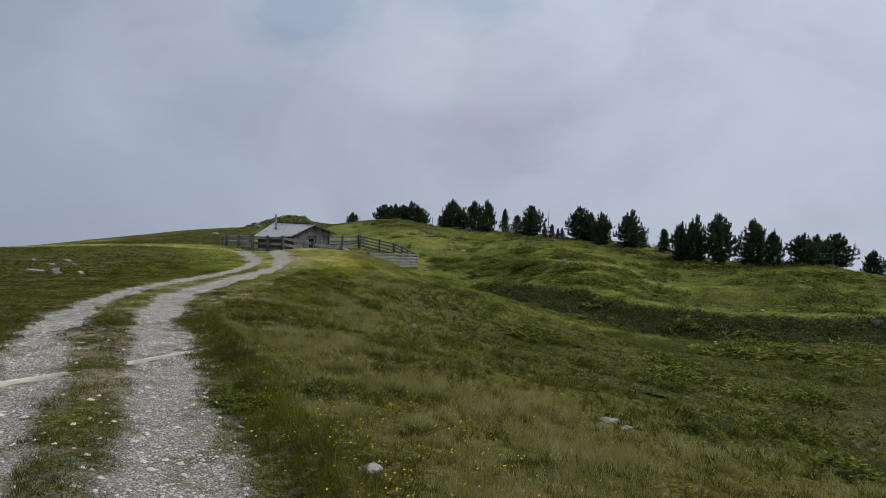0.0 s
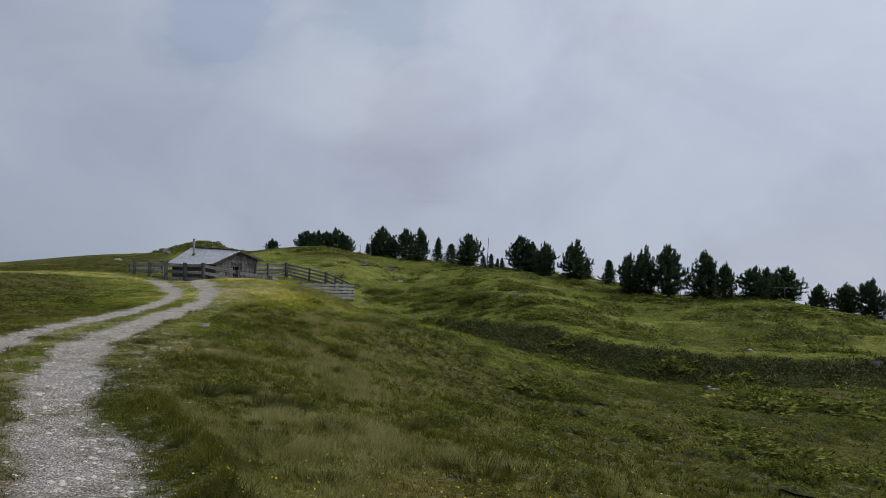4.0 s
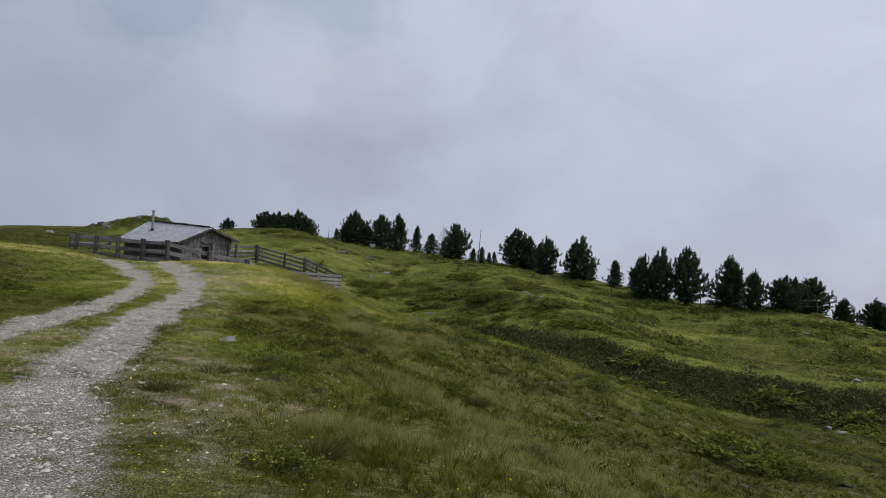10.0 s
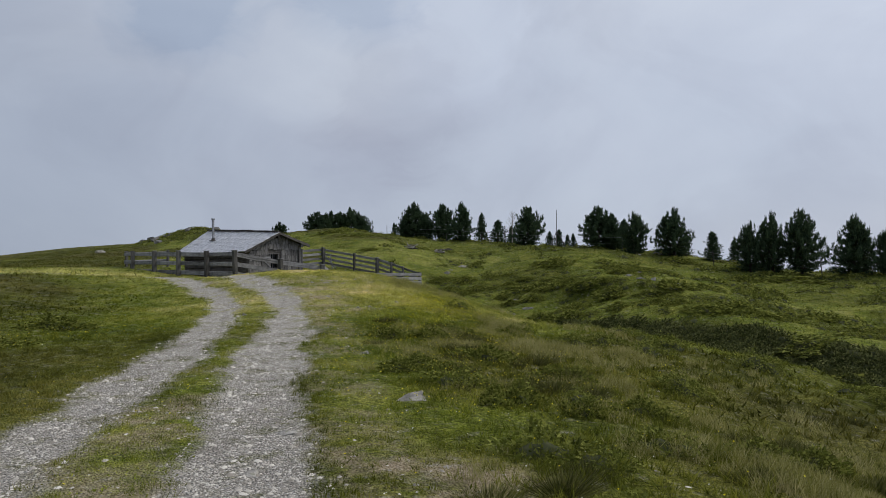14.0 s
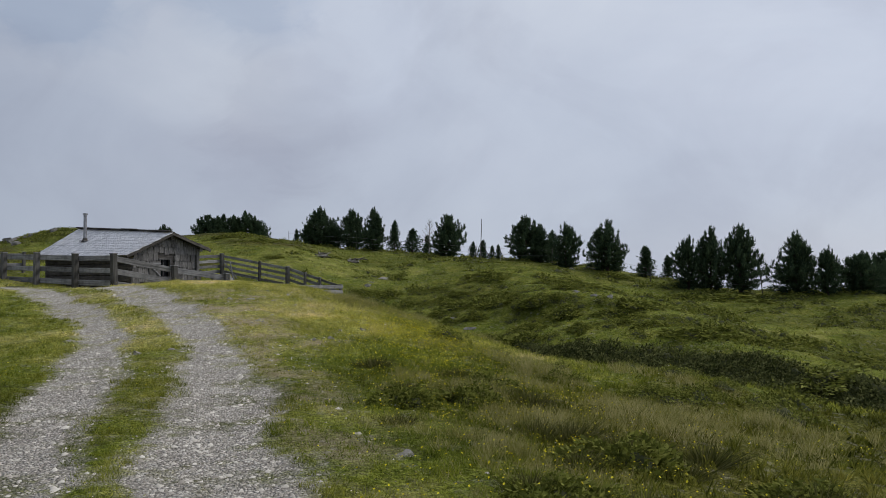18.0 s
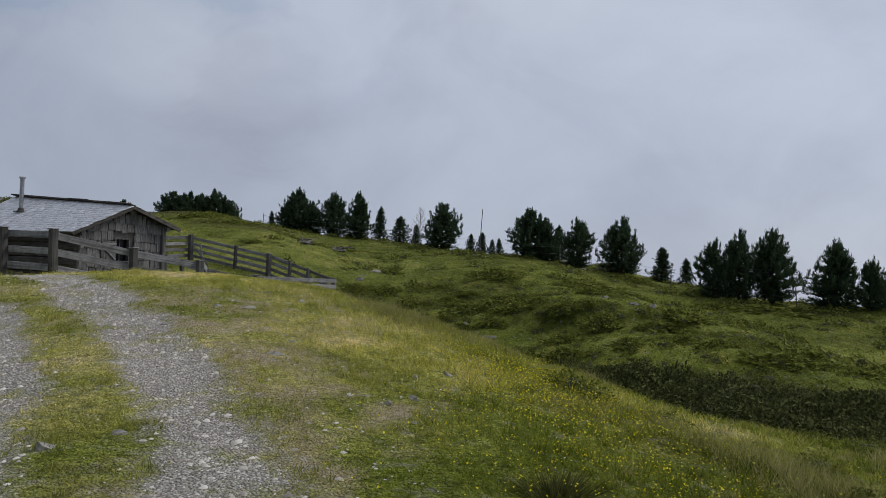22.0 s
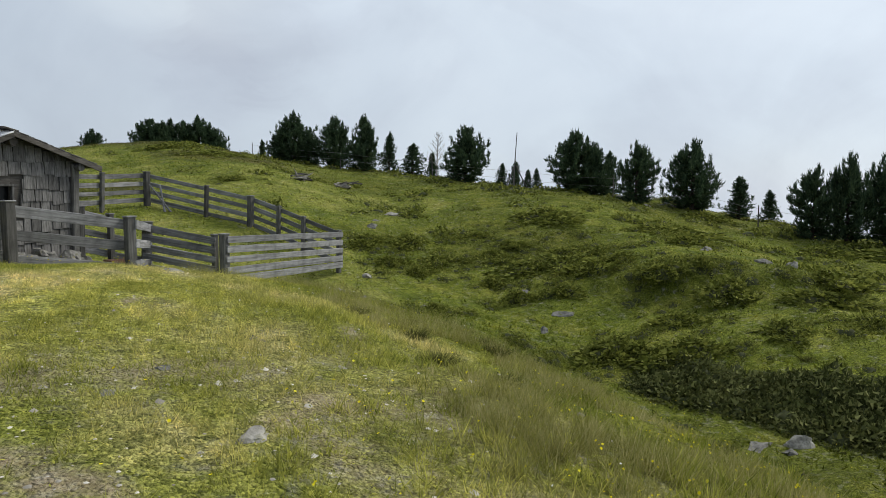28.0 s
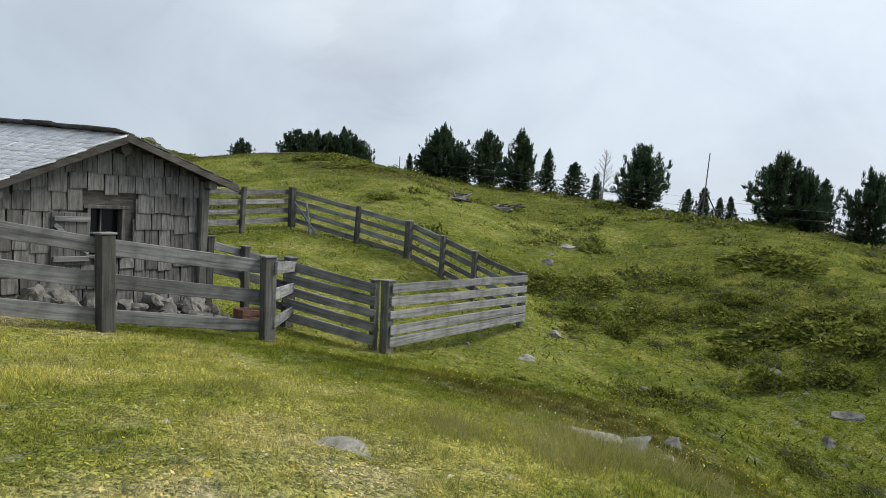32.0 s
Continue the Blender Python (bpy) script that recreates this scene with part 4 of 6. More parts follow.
ROCKS = [  # x, y, half length, half width, half height, turn, pale, name
    (-6.5, 27.8, 0.22, 0.15, 0.13, 20, 1, "white_stone"), (-7.56, 48.75, 0.3, 0.2, 0.06, 30, 1, "flat_stone"), (-5.25, 51.05, 0.5, 0.24, 0.075, -10, 1, "flat_rock"), (-4.98, 50.85, 0.34, 0.22, 0.1, 20, 0, "flat_rock"), (-4.62, 50.95, 0.24, 0.18, 0.09, 60, 1, "rock"), (-3.72, 52.56, 0.2, 0.17, 0.12, 10, 0, "rock"),
    (2.6, 49.4, 0.34, 0.24, 0.26, 0, 1, "boulder"), (1.9, 49.5, 0.62, 0.26, 0.15, 15, 0, "flat_rock"), (2.3, 49.2, 0.2, 0.14, 0.1, 50, 0, "rock"), (2.29, 56.98, 0.42, 0.2, 0.13, -20, 0, "flat_stone"), (1.2, 56.29, 0.22, 0.18, 0.18, 40, 0, "rock"), (1.84, 59.05, 0.26, 0.2, 0.2, 10, 0, "rock"), (-1.5, 58.1, 0.22, 0.16, 0.2, 15, 0, "rock"),
    (-3.65, 59.1, 0.28, 0.2, 0.13, 60, 1, "stone"), (-2.4, 61, 0.28, 0.18, 0.1, 0, 1, "stone"), (8.8, 59.5, 0.5, 0.3, 0.24, 10, 0, "boulder"), (8.1, 56.2, 0.36, 0.26, 0.14, 45, 0, "rock"), (9.6, 55.4, 0.36, 0.3, 0.14, 0, 1, "rock"), (8.6, 55.7, 0.32, 0.2, 0.17, -20, 1, "rock"),
    (0.6, 69.8, 0.42, 0.3, 0.2, 5, 1, "boulder"), (-0.82, 67.2, 0.3, 0.26, 0.24, 5, 0, "rock"), (-0.4, 68.3, 0.22, 0.2, 0.14, 5, 0, "rock"), (-7.05, 43.3, 0.11, 0.07, 0.065, 35, 1, "stone"), (14.96, 73.7, 0.6, 0.4, 0.26, 0, 0, "boulder"), (13.95, 70.5, 0.34, 0.26, 0.14, 0, 1, "rock"),
    (15.69, 71.2, 0.6, 0.4, 0.28, 0, 0, "boulder"), (2.41, 12.81, 0.22, 0.15, 0.09, 20, 1, "flat_stone"), (2.68, 11.63, 0.24, 0.16, 0.1, -10, 1, "flat_stone"), (2.65, 10.46, 0.09, 0.07, 0.05, -10, 1, "stone"), (17, 41, 0.4, 0.25, 0.16, 0, 0, "rock"), (16.2, 39.2, 0.3, 0.22, 0.14, 30, 1, "rock"),
    (10.8, 36, 0.22, 0.2, 0.13, 0, 1, "rock"), (20.4, 36, 0.4, 0.34, 0.34, 0, 0, "boulder"), (25.3, 53.7, 0.32, 0.22, 0.2, 0, 1, "rock"), (10.4, 62, 0.3, 0.22, 0.14, 0, 0, "rock"), (-32.6, 97.4, 0.6, 0.45, 0.5, 0, 1, "boulder"), (-9.61, 36.7, 0.11, 0.08, 0.05, 0, 1, "stone"),
    (-0.09, 7, 0.13, 0.09, 0.06, 40, 1, "stone"), (-7.49, 44.4, 0.09, 0.06, 0.03, 0, 0, "stone"), (-7.75, 44, 0.1, 0.07, 0.025, 50, 0, "stone"), (-8.1, 43, 0.07, 0.05, 0.025, 0, 1, "stone"), (-6.72, 37.9, 0.08, 0.06, 0.05, 0, 1, "stone"),
    (-6.42, 38.8, 0.07, 0.05, 0.07, 0, 1, "stone"), (-5.97, 39, 0.08, 0.06, 0.05, 0, 1, "stone"), (-7.81, 39.5, 0.12, 0.1, 0.05, 0, 1, "flat_stone"), (-7.8, 26.4, 0.19, 0.12, 0.035, 15, 1, "flat_stone"), (-7.95, 25.2, 0.17, 0.09, 0.03, 30, 1, "flat_stone"), (-8.4, 24, 0.08, 0.06, 0.04, 0, 1, "stone"),
    (-8.2, 23, 0.1, 0.08, 0.04, 70, 0, "stone"), (-15.7, 29.9, 0.45, 0.3, 0.26, 0, 0, "boulder"), (-16.7, 30.2, 0.4, 0.3, 0.24, 30, 1, "boulder"), (-16.2, 30.5, 0.34, 0.25, 0.2, 60, 0, "rock"), (-14.9, 30.2, 0.3, 0.22, 0.18, 10, 1, "rock"), (-18.1, 33.7, 0.3, 0.2, 0.14, 0, 1, "rock"),
    (-18.7, 35.9, 0.35, 0.2, 0.16, 0, 1, "rock"), (-17.6, 34.6, 0.25, 0.18, 0.12, 0, 0, "rock"), (-19.6, 34.8, 0.3, 0.2, 0.13, 0, 1, "rock"), (-6.9, 45.2, 0.1, 0.08, 0.05, 0, 0, "stone"), (-4.77, 59.71, 0.12, 0.09, 0.08, 0, 1, "stone"), (-7.96, 42.37, 0.2, 0.13, 0.06, 15, 1, "flat_stone"),
    (-7, 41.54, 0.07, 0.06, 0.05, 0, 1, "stone"), (-7.47, 42.16, 0.09, 0.06, 0.03, 0, 1, "stone"), (-7.58, 40.21, 0.13, 0.09, 0.05, 0, 1, "flat_stone"), (-7.02, 37.69, 0.07, 0.06, 0.05, 30, 1, "stone"), (-9.18, 36.97, 0.1, 0.07, 0.04, 0, 1, "flat_stone"), (-9.07, 41.34, 0.1, 0.07, 0.04, 20, 1, "stone"),
    (-8.4, 42.46, 0.09, 0.07, 0.06, 0, 1, "stone"), (-6.96, 31.2, 0.1, 0.07, 0.05, 0, 1, "stone"), (-10.9, 38.59, 0.15, 0.1, 0.05, 0, 1, "flat_stone"), (-6.34, 22.91, 0.13, 0.09, 0.05, 20, 1, "stone"), (-6.6, 22.02, 0.06, 0.05, 0.03, 0, 1, "stone"), (12.69, 35.75, 0.25, 0.2, 0.15, 0, 1, "rock"),
    (17.01, 37.63, 0.3, 0.22, 0.16, 0, 1, "rock"), (12.86, 36.52, 0.25, 0.18, 0.12, 0, 1, "rock")]


def build_rocks():
    rng = random.Random(21)
    for k, (x, y, a, b, c, turn, pale, name) in enumerate(ROCKS):
        ob = part(name, rock_mesh(rng, a, b, c, 4 if a > 0.15 else 3, k), M_PALE if pale else M_ROCK)
        ob.matrix_world = pose(x, y, height(x, y) + c * (-0.1 if "flat" in name or "slab" in name else 0.05), rng.uniform(-6, 6), rng.uniform(-6, 6), turn)
        tagged(ob, ("pale lichen-flecked granite %s half sunk in the turf" if pale else "grey lichened granite %s half sunk in the turf") % name.replace("_", " "), "rock")
    # crag of broken rock on the knoll behind the hut
    for k in range(16):
        x, y = -26.5 + rng.gauss(0, 2.4), 106 + rng.gauss(0, 1.5)
        a = rng.uniform(0.35, 1.0)
        ob = part("crag_rock", rock_mesh(rng, a, a * 0.8, a * 0.6, 2, 60 + k), M_ROCK)
        ob.matrix_world = pose(x, y, height(x, y) + a * 0.1, 0, 0, rng.uniform(0, 360))
        tagged(ob, "dark weathered rock on the knoll behind the hut", "rock", "crag on the knoll")
    # foundation stones piled at the corner of the hut
    for k in range(46):
        u = rng.uniform(-1.3, 1.75)
        out = rng.uniform(-0.05, 0.55) if u > -0.2 else rng.uniform(-0.05, 0.2)
        x, y = -10.65 + 0.707 * u + 0.707 * out, 56.0 + 0.707 * u - 0.707 * out
        a = rng.uniform(0.14, 0.32)
        ob = part("foundation_stone", rock_mesh(rng, a, a * 0.8, a * 0.7, 3, 90 + k), M_ROCK)
        ob.matrix_world = pose(x, y, height(x, y) + a * 0.2 + 0.28 * rng.random() * max(0, 1 - out / 0.5), rng.uniform(-25, 25), rng.uniform(-25, 25), rng.uniform(0, 360))
        tagged(ob, "rough grey stone piled against the hut wall", "stone", "stones at the hut corner")


build_rocks()


# ---- trees ----
def tufts(rng, centres, outs, size, n, slim=0.13, loose=0.5):
    """Sprays of slim needles, one triangle each, round each centre."""
    k = len(centres)
    d = np.repeat(outs, n, 0) + rng.normal(0, loose, (k * n, 3))
    d /= np.linalg.norm(d, axis=1, keepdims=True)
    s = np.cross(d, rng.normal(0, 1, (k * n, 3)))
    s /= np.linalg.norm(s, axis=1, keepdims=True)
    ln = size * rng.uniform(0.5, 1.3, (k * n, 1))
    base = np.repeat(centres, n, 0) + rng.normal(0, size * 0.2, (k * n, 3))
    v = np.stack([base - s * ln * slim, base + s * ln * slim, base + d * ln], 1).reshape(-1, 3)
    return v, np.arange(3 * k * n).reshape(-1, 3)


def pine(seed, tall, wide, spire=0.5, bare=0.04, limbs=130, leaf=0.2, shoots=0.7):
    """A stone pine: trunk, limbs and a crown of needle sprays; returns its parts as meshes."""
    rng, r2 = np.random.RandomState(seed), random.Random(seed)
    bits = [cone(0.028 * tall, 0.006 * tall, (0, 0, -0.2), (0, 0, tall * 0.93), 7)]
    cs, os_, inner, iout = [], [], [], []
    tops = [(0, 0, tall)]
    for _ in range(2 if spire < 0.9 else 0):
        a, q = r2.uniform(0, 6.28), r2.uniform(0.14, 0.24)
        tops.append((math.cos(a) * wide * q, math.sin(a) * wide * q, tall * r2.uniform(0.78, 0.94)))
    lump = [(r2.uniform(0, 6.28), r2.uniform(0.05, 0.8), r2.uniform(-0.55, 0.35)) for _ in range(12)]
    for k in range(limbs):
        f = bare + (0.97 - bare) * ((k + r2.random()) / limbs)
        reach = wide / 2 * min(1.0, (1 - f) / spire) ** 0.9 * (0.74 + 0.26 * min(1, f / 0.2))
        a = k * 2.4 + r2.uniform(-0.5, 0.5)
        reach *= r2.uniform(0.62, 1.08) * max(0.55, 1 + 0.7 * sum(m * max(0, math.cos(a - p)) * max(0, 1 - 5 * abs(f - q)) for p, q, m in lump))
        tx, ty, tz = tops[k % len(tops)]
        root = Vector((tx * f, ty * f, f * tz * 0.96))
        tip = root + Vector((math.cos(a) * reach, math.sin(a) * reach, reach * (0.12 + 0.7 * f)))
        if k % 2 == 0:
            bits.append(cone(0.008 * tall * (1.1 - f), 0.003 * tall, root, tip, 4))
        n = max(3, int(3 + reach * 7))
        for j in range(n):
            u = 0.35 + 0.65 * (j + r2.random()) / n
            p = root.lerp(tip, u)
            cs.append((p.x + r2.gauss(0, 0.05), p.y + r2.gauss(0, 0.05), p.z + r2.gauss(0, 0.05)))
            os_.append((math.cos(a) * 0.6, math.sin(a) * 0.6, 0.5 + f))
        if r2.random() < shoots and f > 0.15:  # upright shoots at the limb's end
            rise = r2.uniform(0.6, 1.7)
            for j in range(5):
                cs.append((tip.x + 0.01 * j, tip.y, tip.z + leaf * 0.40 * j * rise))
                os_.append((math.cos(a) * 0.1, math.sin(a) * 0.1, 2.2))
        p = root.lerp(tip, 0.40)
        inner.append((p.x, p.y, p.z))
        iout.append((math.cos(a) * 0.4, math.sin(a) * 0.4, 0.2))
    for tx, ty, tz in tops:
        for j in range(12):
            cs.append((tx, ty, tz - leaf * 0.8 - 0.07 * j * tall / 4))
            os_.append((0, 0, 1.8))
    v, t = tufts(rng, np.array(cs), np.array(os_), leaf, 12, 0.085, 0.38)
    v2, t2 = tufts(rng, np.array(inner), np.array(iout), leaf * 1.5, 8, 0.26, 0.9)
    return joined(bits), mesh_of("crown", np.concatenate([v, v2]), np.concatenate([t, t2 + len(v)]), M_NEEDLE)


TREES = [  # slim, x, y, top, width
    (0, -15.4, 105.7, 7.3, 1.7), (0, -11.2, 110, 8.8, 3.0), (0, -10.1, 109, 8.5, 2.4), (1, -9.5, 110, 8.9, 1.4), (0, -8.5, 110.5, 8.7, 2.6), (0, -7.0, 110.6, 9.2, 3.5), (0, -5.6, 110.3, 8.3, 2.5),
    (1, -2.4, 97.5, 6.5, 1.0), (0, -1.4, 94.2, 7.0, 2.0), (0, -0.5, 93.4, 8.2, 2.7), (0, 0.5, 92.8, 6.9, 1.9), (0, 2.2, 91.7, 8.0, 2.7), (0, 3.6, 88.8, 7.8, 2.4), (1, 5.9, 90.3, 6.9, 1.6), (1, 7.3, 89.1, 6.2, 1.8), (1, 8.4, 88, 5.5, 1.0),
    (0, 8.3, 81.1, 6.8, 2.8), (1, 9.4, 78, 4.5, 0.8), (1, 10.15, 77.8, 4.6, 0.9), (1, 11.1, 77, 3.9, 0.7), (1, 10.7, 77.3, 3.7, 0.6), (0, 12.8, 75.6, 6.3, 3.0), (0, 13.9, 75.2, 5.5, 2.0), (1, 14.9, 75.5, 5.3, 1.3), (0, 14.2, 71.7, 5.4, 2.1),
    (0, 16.9, 70.7, 5.6, 2.6), (1, 18.2, 71.5, 3.9, 0.9), (1, 20.0, 70.8, 3.9, 1.6), (1, 21.3, 70, 3.2, 1.3), (0, 20.3, 66.2, 4.2, 2.0), (0, 21.3, 65.2, 4.8, 2.1), (0, 23.0, 64.5, 5.0, 2.9), (0, 24.8, 61.8, 4.3, 2.9), (0, 25.9, 60.4, 3.4, 1.7),
    (0, 28.3, 60.4, 3.1, 2.4), (0, 29.9, 61.5, 3.1, 2.3), (0, 31.8, 62, 3.3, 2.7), (0, 35.5, 63, 1.8, 2.1), (0, 36.5, 61, 1.9, 2.4), (0, 37.8, 60, 2.2, 2.4), (0, 39.7, 59, 2.7, 2.9), (0, 41.6, 55.5, 1.9, 2.7), (0, 44.0, 57, 1.7, 2.6)]


def build_trees():
    protos = {0: [pine(3, 4.0, 2.9, 0.70, 0.02), pine(8, 4.0, 2.7, 0.60, 0.04), pine(14, 4.0, 2.8, 0.78, 0.02), pine(29, 4.0, 2.6, 0.64, 0.06), pine(35, 4.0, 2.8, 0.56, 0.03)],
              1: [pine(41, 3.0, 1.6, 1.0, 0.04, 95, 0.13, 0.4), pine(47, 3.0, 1.5, 1.05, 0.07, 85, 0.12, 0.5), pine(53, 3.0, 1.7, 1.0, 0.03, 90, 0.13, 0.4)]}
    meshes = {}
    for k, some in protos.items():
        meshes[k] = []
        for trunk, crown in some:
            me = bpy.data.meshes.new("trunk")
            trunk.to_mesh(me)
            trunk.free()
            me.materials.append(M_BARK)
            meshes[k].append((me, crown))
    rng = random.Random(77)
    for n, (slim, x, y, top, wide) in enumerate(TREES):
        z = height(x, y)
        trunk, crown = meshes[slim][n % len(meshes[slim])]
        tall0, wide0 = (3.0, 1.15) if slim else (4.0, 2.35)
        tall = max(top - z, 1.2)
        label = "slim young dark green conifer on the ridge" if slim else "dense dark green stone pine on the ridge"
        tree = empty("conifer" if slim else "pine_tree", pose(x, y, z - 0.05, 0, 0, rng.uniform(0, 360)), label, "tree", "trees along the ridge")
        tree.scale = (wide / wide0, wide / wide0, tall / tall0)
        for name, me in (("trunk", trunk), ("crown", crown)):
            ob = new(name, me)
            ob.parent = tree
    # a bare young larch among the pines
    rng = random.Random(4)
    x, y = 7.9, 85.5
    z = height(x, y)
    tree = empty("bare_tree", pose(x, y, z), "thin leafless grey sapling among the pines", "tree")
    top = 6.6 - z
    part("trunk", cone(0.05, 0.012, (0, 0, -0.1), (0.08, 0, top), 6), M_TWIG, tree)
    for k in range(26):
        f = 0.25 + 0.72 * k / 26
        a, r = k * 2.4, (1 - f) * 0.9 + 0.12
        root = Vector((0.08 * f, 0, f * top))
        tip = root + Vector((math.cos(a) * r, math.sin(a) * r, r * 0.9))
        bits = [cone(0.016, 0.006, root, tip, 4)]
        for j in range(4):
            q = root.lerp(tip, 0.4 + 0.18 * j)
            bits.append(cone(0.008, 0.004, q, q + Vector((rng.uniform(-0.2, 0.2), rng.uniform(-0.2, 0.2), rng.uniform(0.1, 0.3))), 3))
        part("branch", joined(bits), M_TWIG, tree)


build_trees()


# ---- pole, wire fence, log heaps, drains, crate ----
def build_ridge_things():
    rng = random.Random(12)
    x, y = 9.65, 76.8
    z = height(x, y)
    mast = empty("wire_mast", pose(x, y, z), "thin grey timber mast braced by two struts on the crest", "pole")
    part("pole", cone(0.04, 0.022, (-0.1, 0, -0.3), (0.06, 0, 6.15 - z), 8), M_POST, mast)
    part("strut", cone(0.035, 0.03, (-0.75, -0.3, -0.2), (-0.02, 0, 1.35), 6), M_POST, mast)
    part("strut", cone(0.035, 0.03, (0.85, -0.2, -0.2), (0.02, 0, 1.35), 6), M_POST, mast)
    posts = [(-3.3, 95.5), (2.2, 89.5), (6.5, 82), (9.65, 76.8), (13.9, 73.4), (16.6, 70.9), (18.3, 67.5), (23.4, 63.0), (25.8, 61.2), (30, 59)]
    fence = empty("wire_fence", pose(posts[0][0], posts[0][1], height(*posts[0])), "sagging wire fence on thin wooden stakes along the ridge", "fence")
    o = Vector(fence.matrix_world.translation)
    tips = []
    for px, py in posts:
        pz = height(px, py)
        lean = Vector((rng.uniform(-0.08, 0.08), rng.uniform(-0.08, 0.08), 1.25))
        foot = Vector((px, py, pz - 0.2)) - o
        part("stake", cone(0.032, 0.026, foot, foot + lean + Vector((0, 0, 0.15)), 6), M_POST, fence)
        tips.append(foot + lean)
    for a, b in zip(tips[:-1], tips[1:]):
        for drop in (0.02, 0.45):
            mids = [a.lerp(b, u) - Vector((0, 0, drop + 0.35 * u * (1 - u))) for u in (0, 0.25, 0.5, 0.75, 1)]
            part("wire", joined([cone(0.006, 0.006, p, q, 4) for p, q in zip(mids[:-1], mids[1:])]), M_WIRE, fence)
    for x, y, n, spread_, label in ((-2.6, 74.3, 15, 0.6, "loose heap of grey dead branches on the meadow"), (0.05, 77.0, 20, 0.65, "low heap of grey logs on the meadow")):
        z = height(x, y)
        heap = empty("log_heap", pose(x, y, z), label, "log heap", "wood heaps on the slope")
        for k in range(n):
            a = rng.uniform(0, 6.28)
            l = rng.uniform(0.3, 0.62)
            c = Vector((rng.gauss(0, spread_ * 0.4), rng.gauss(0, 0.25), 0.04 + 0.32 * rng.random()))
            d = Vector((math.cos(a), math.sin(a) * 0.6, rng.uniform(-0.12, 0.25))) * l * 0.6
            part("log", cone(rng.uniform(0.03, 0.06), 0.025, c - d, c + d, 7), M_TWIG if k % 2 == 0 else M_DARKWOOD, heap)
        if n == 15:
            part("branch", cone(0.05, 0.015, (-0.1, 0, 0.1), (-0.3, 0, 0.55), 6), M_TWIG, heap)
            part("branch", cone(0.06, 0.02, (0.1, 0, 0.12), (0.6, 0.1, 0.40), 6), M_TWIG, heap)
    for ax, ay, bx, by, mat, label in ((-3.23, 11.53, -3.49, 10.11, M_BAR, "pale timber water bar laid across the gravel track"), (-3.69, 9.17, -3.99, 8.28, M_BAR, "pale timber water bar laid across the gravel track"),
                                       (-11.4, 49.9, -14.6, 48.9, M_POST, "dark timber water bar laid across the gravel track")):
        za, zb = height(ax, ay), height(bx, by)
        d = Vector((bx - ax, by - ay, zb - za))
        bar = empty("water_bar", Matrix.Translation(((ax + bx) / 2, (ay + by) / 2, (za + zb) / 2 + 0.012)) @ d.to_track_quat("X", "Z").to_matrix().to_4x4(), label, "water bar", "track drains")
        part("plank", box(d.length, 0.024, 0.05, 0.004, (0, 0.045, -0.006), 0.005, rng, 5), mat, bar)
        part("plank", box(d.length * 0.98, 0.022, 0.04, 0.004, (0.01, -0.045, -0.024), 0.005, rng, 5), mat, bar)
    x, y = -8.95, 57.35
    z = height(x, y)
    crate = empty("wooden_crate", pose(x, y, z, 0, 0, 35), "small reddish wooden crate standing in the grass by the gate", "crate")
    for k in range(3):
        part("slat", box(0.5, 0.02, 0.09, 0.004, (0, -0.16, 0.06 + 0.12 * k), 0.003, rng), M_FENCE if k == 0 else M_RUST, crate)
        part("slat", box(0.5, 0.02, 0.09, 0.004, (0, 0.16, 0.06 + 0.12 * k), 0.003, rng), M_RUST, crate)
    for sx in (-0.24, 0.24):
        part("end_panel", box(0.025, 0.3, 0.34, 0.004, (sx, 0, 0.18), 0.003, rng), M_RUST, crate)
    part("bottom", box(0.48, 0.3, 0.02, 0.003, (0, 0, 0.02)), M_RUST, crate)


build_ridge_things()


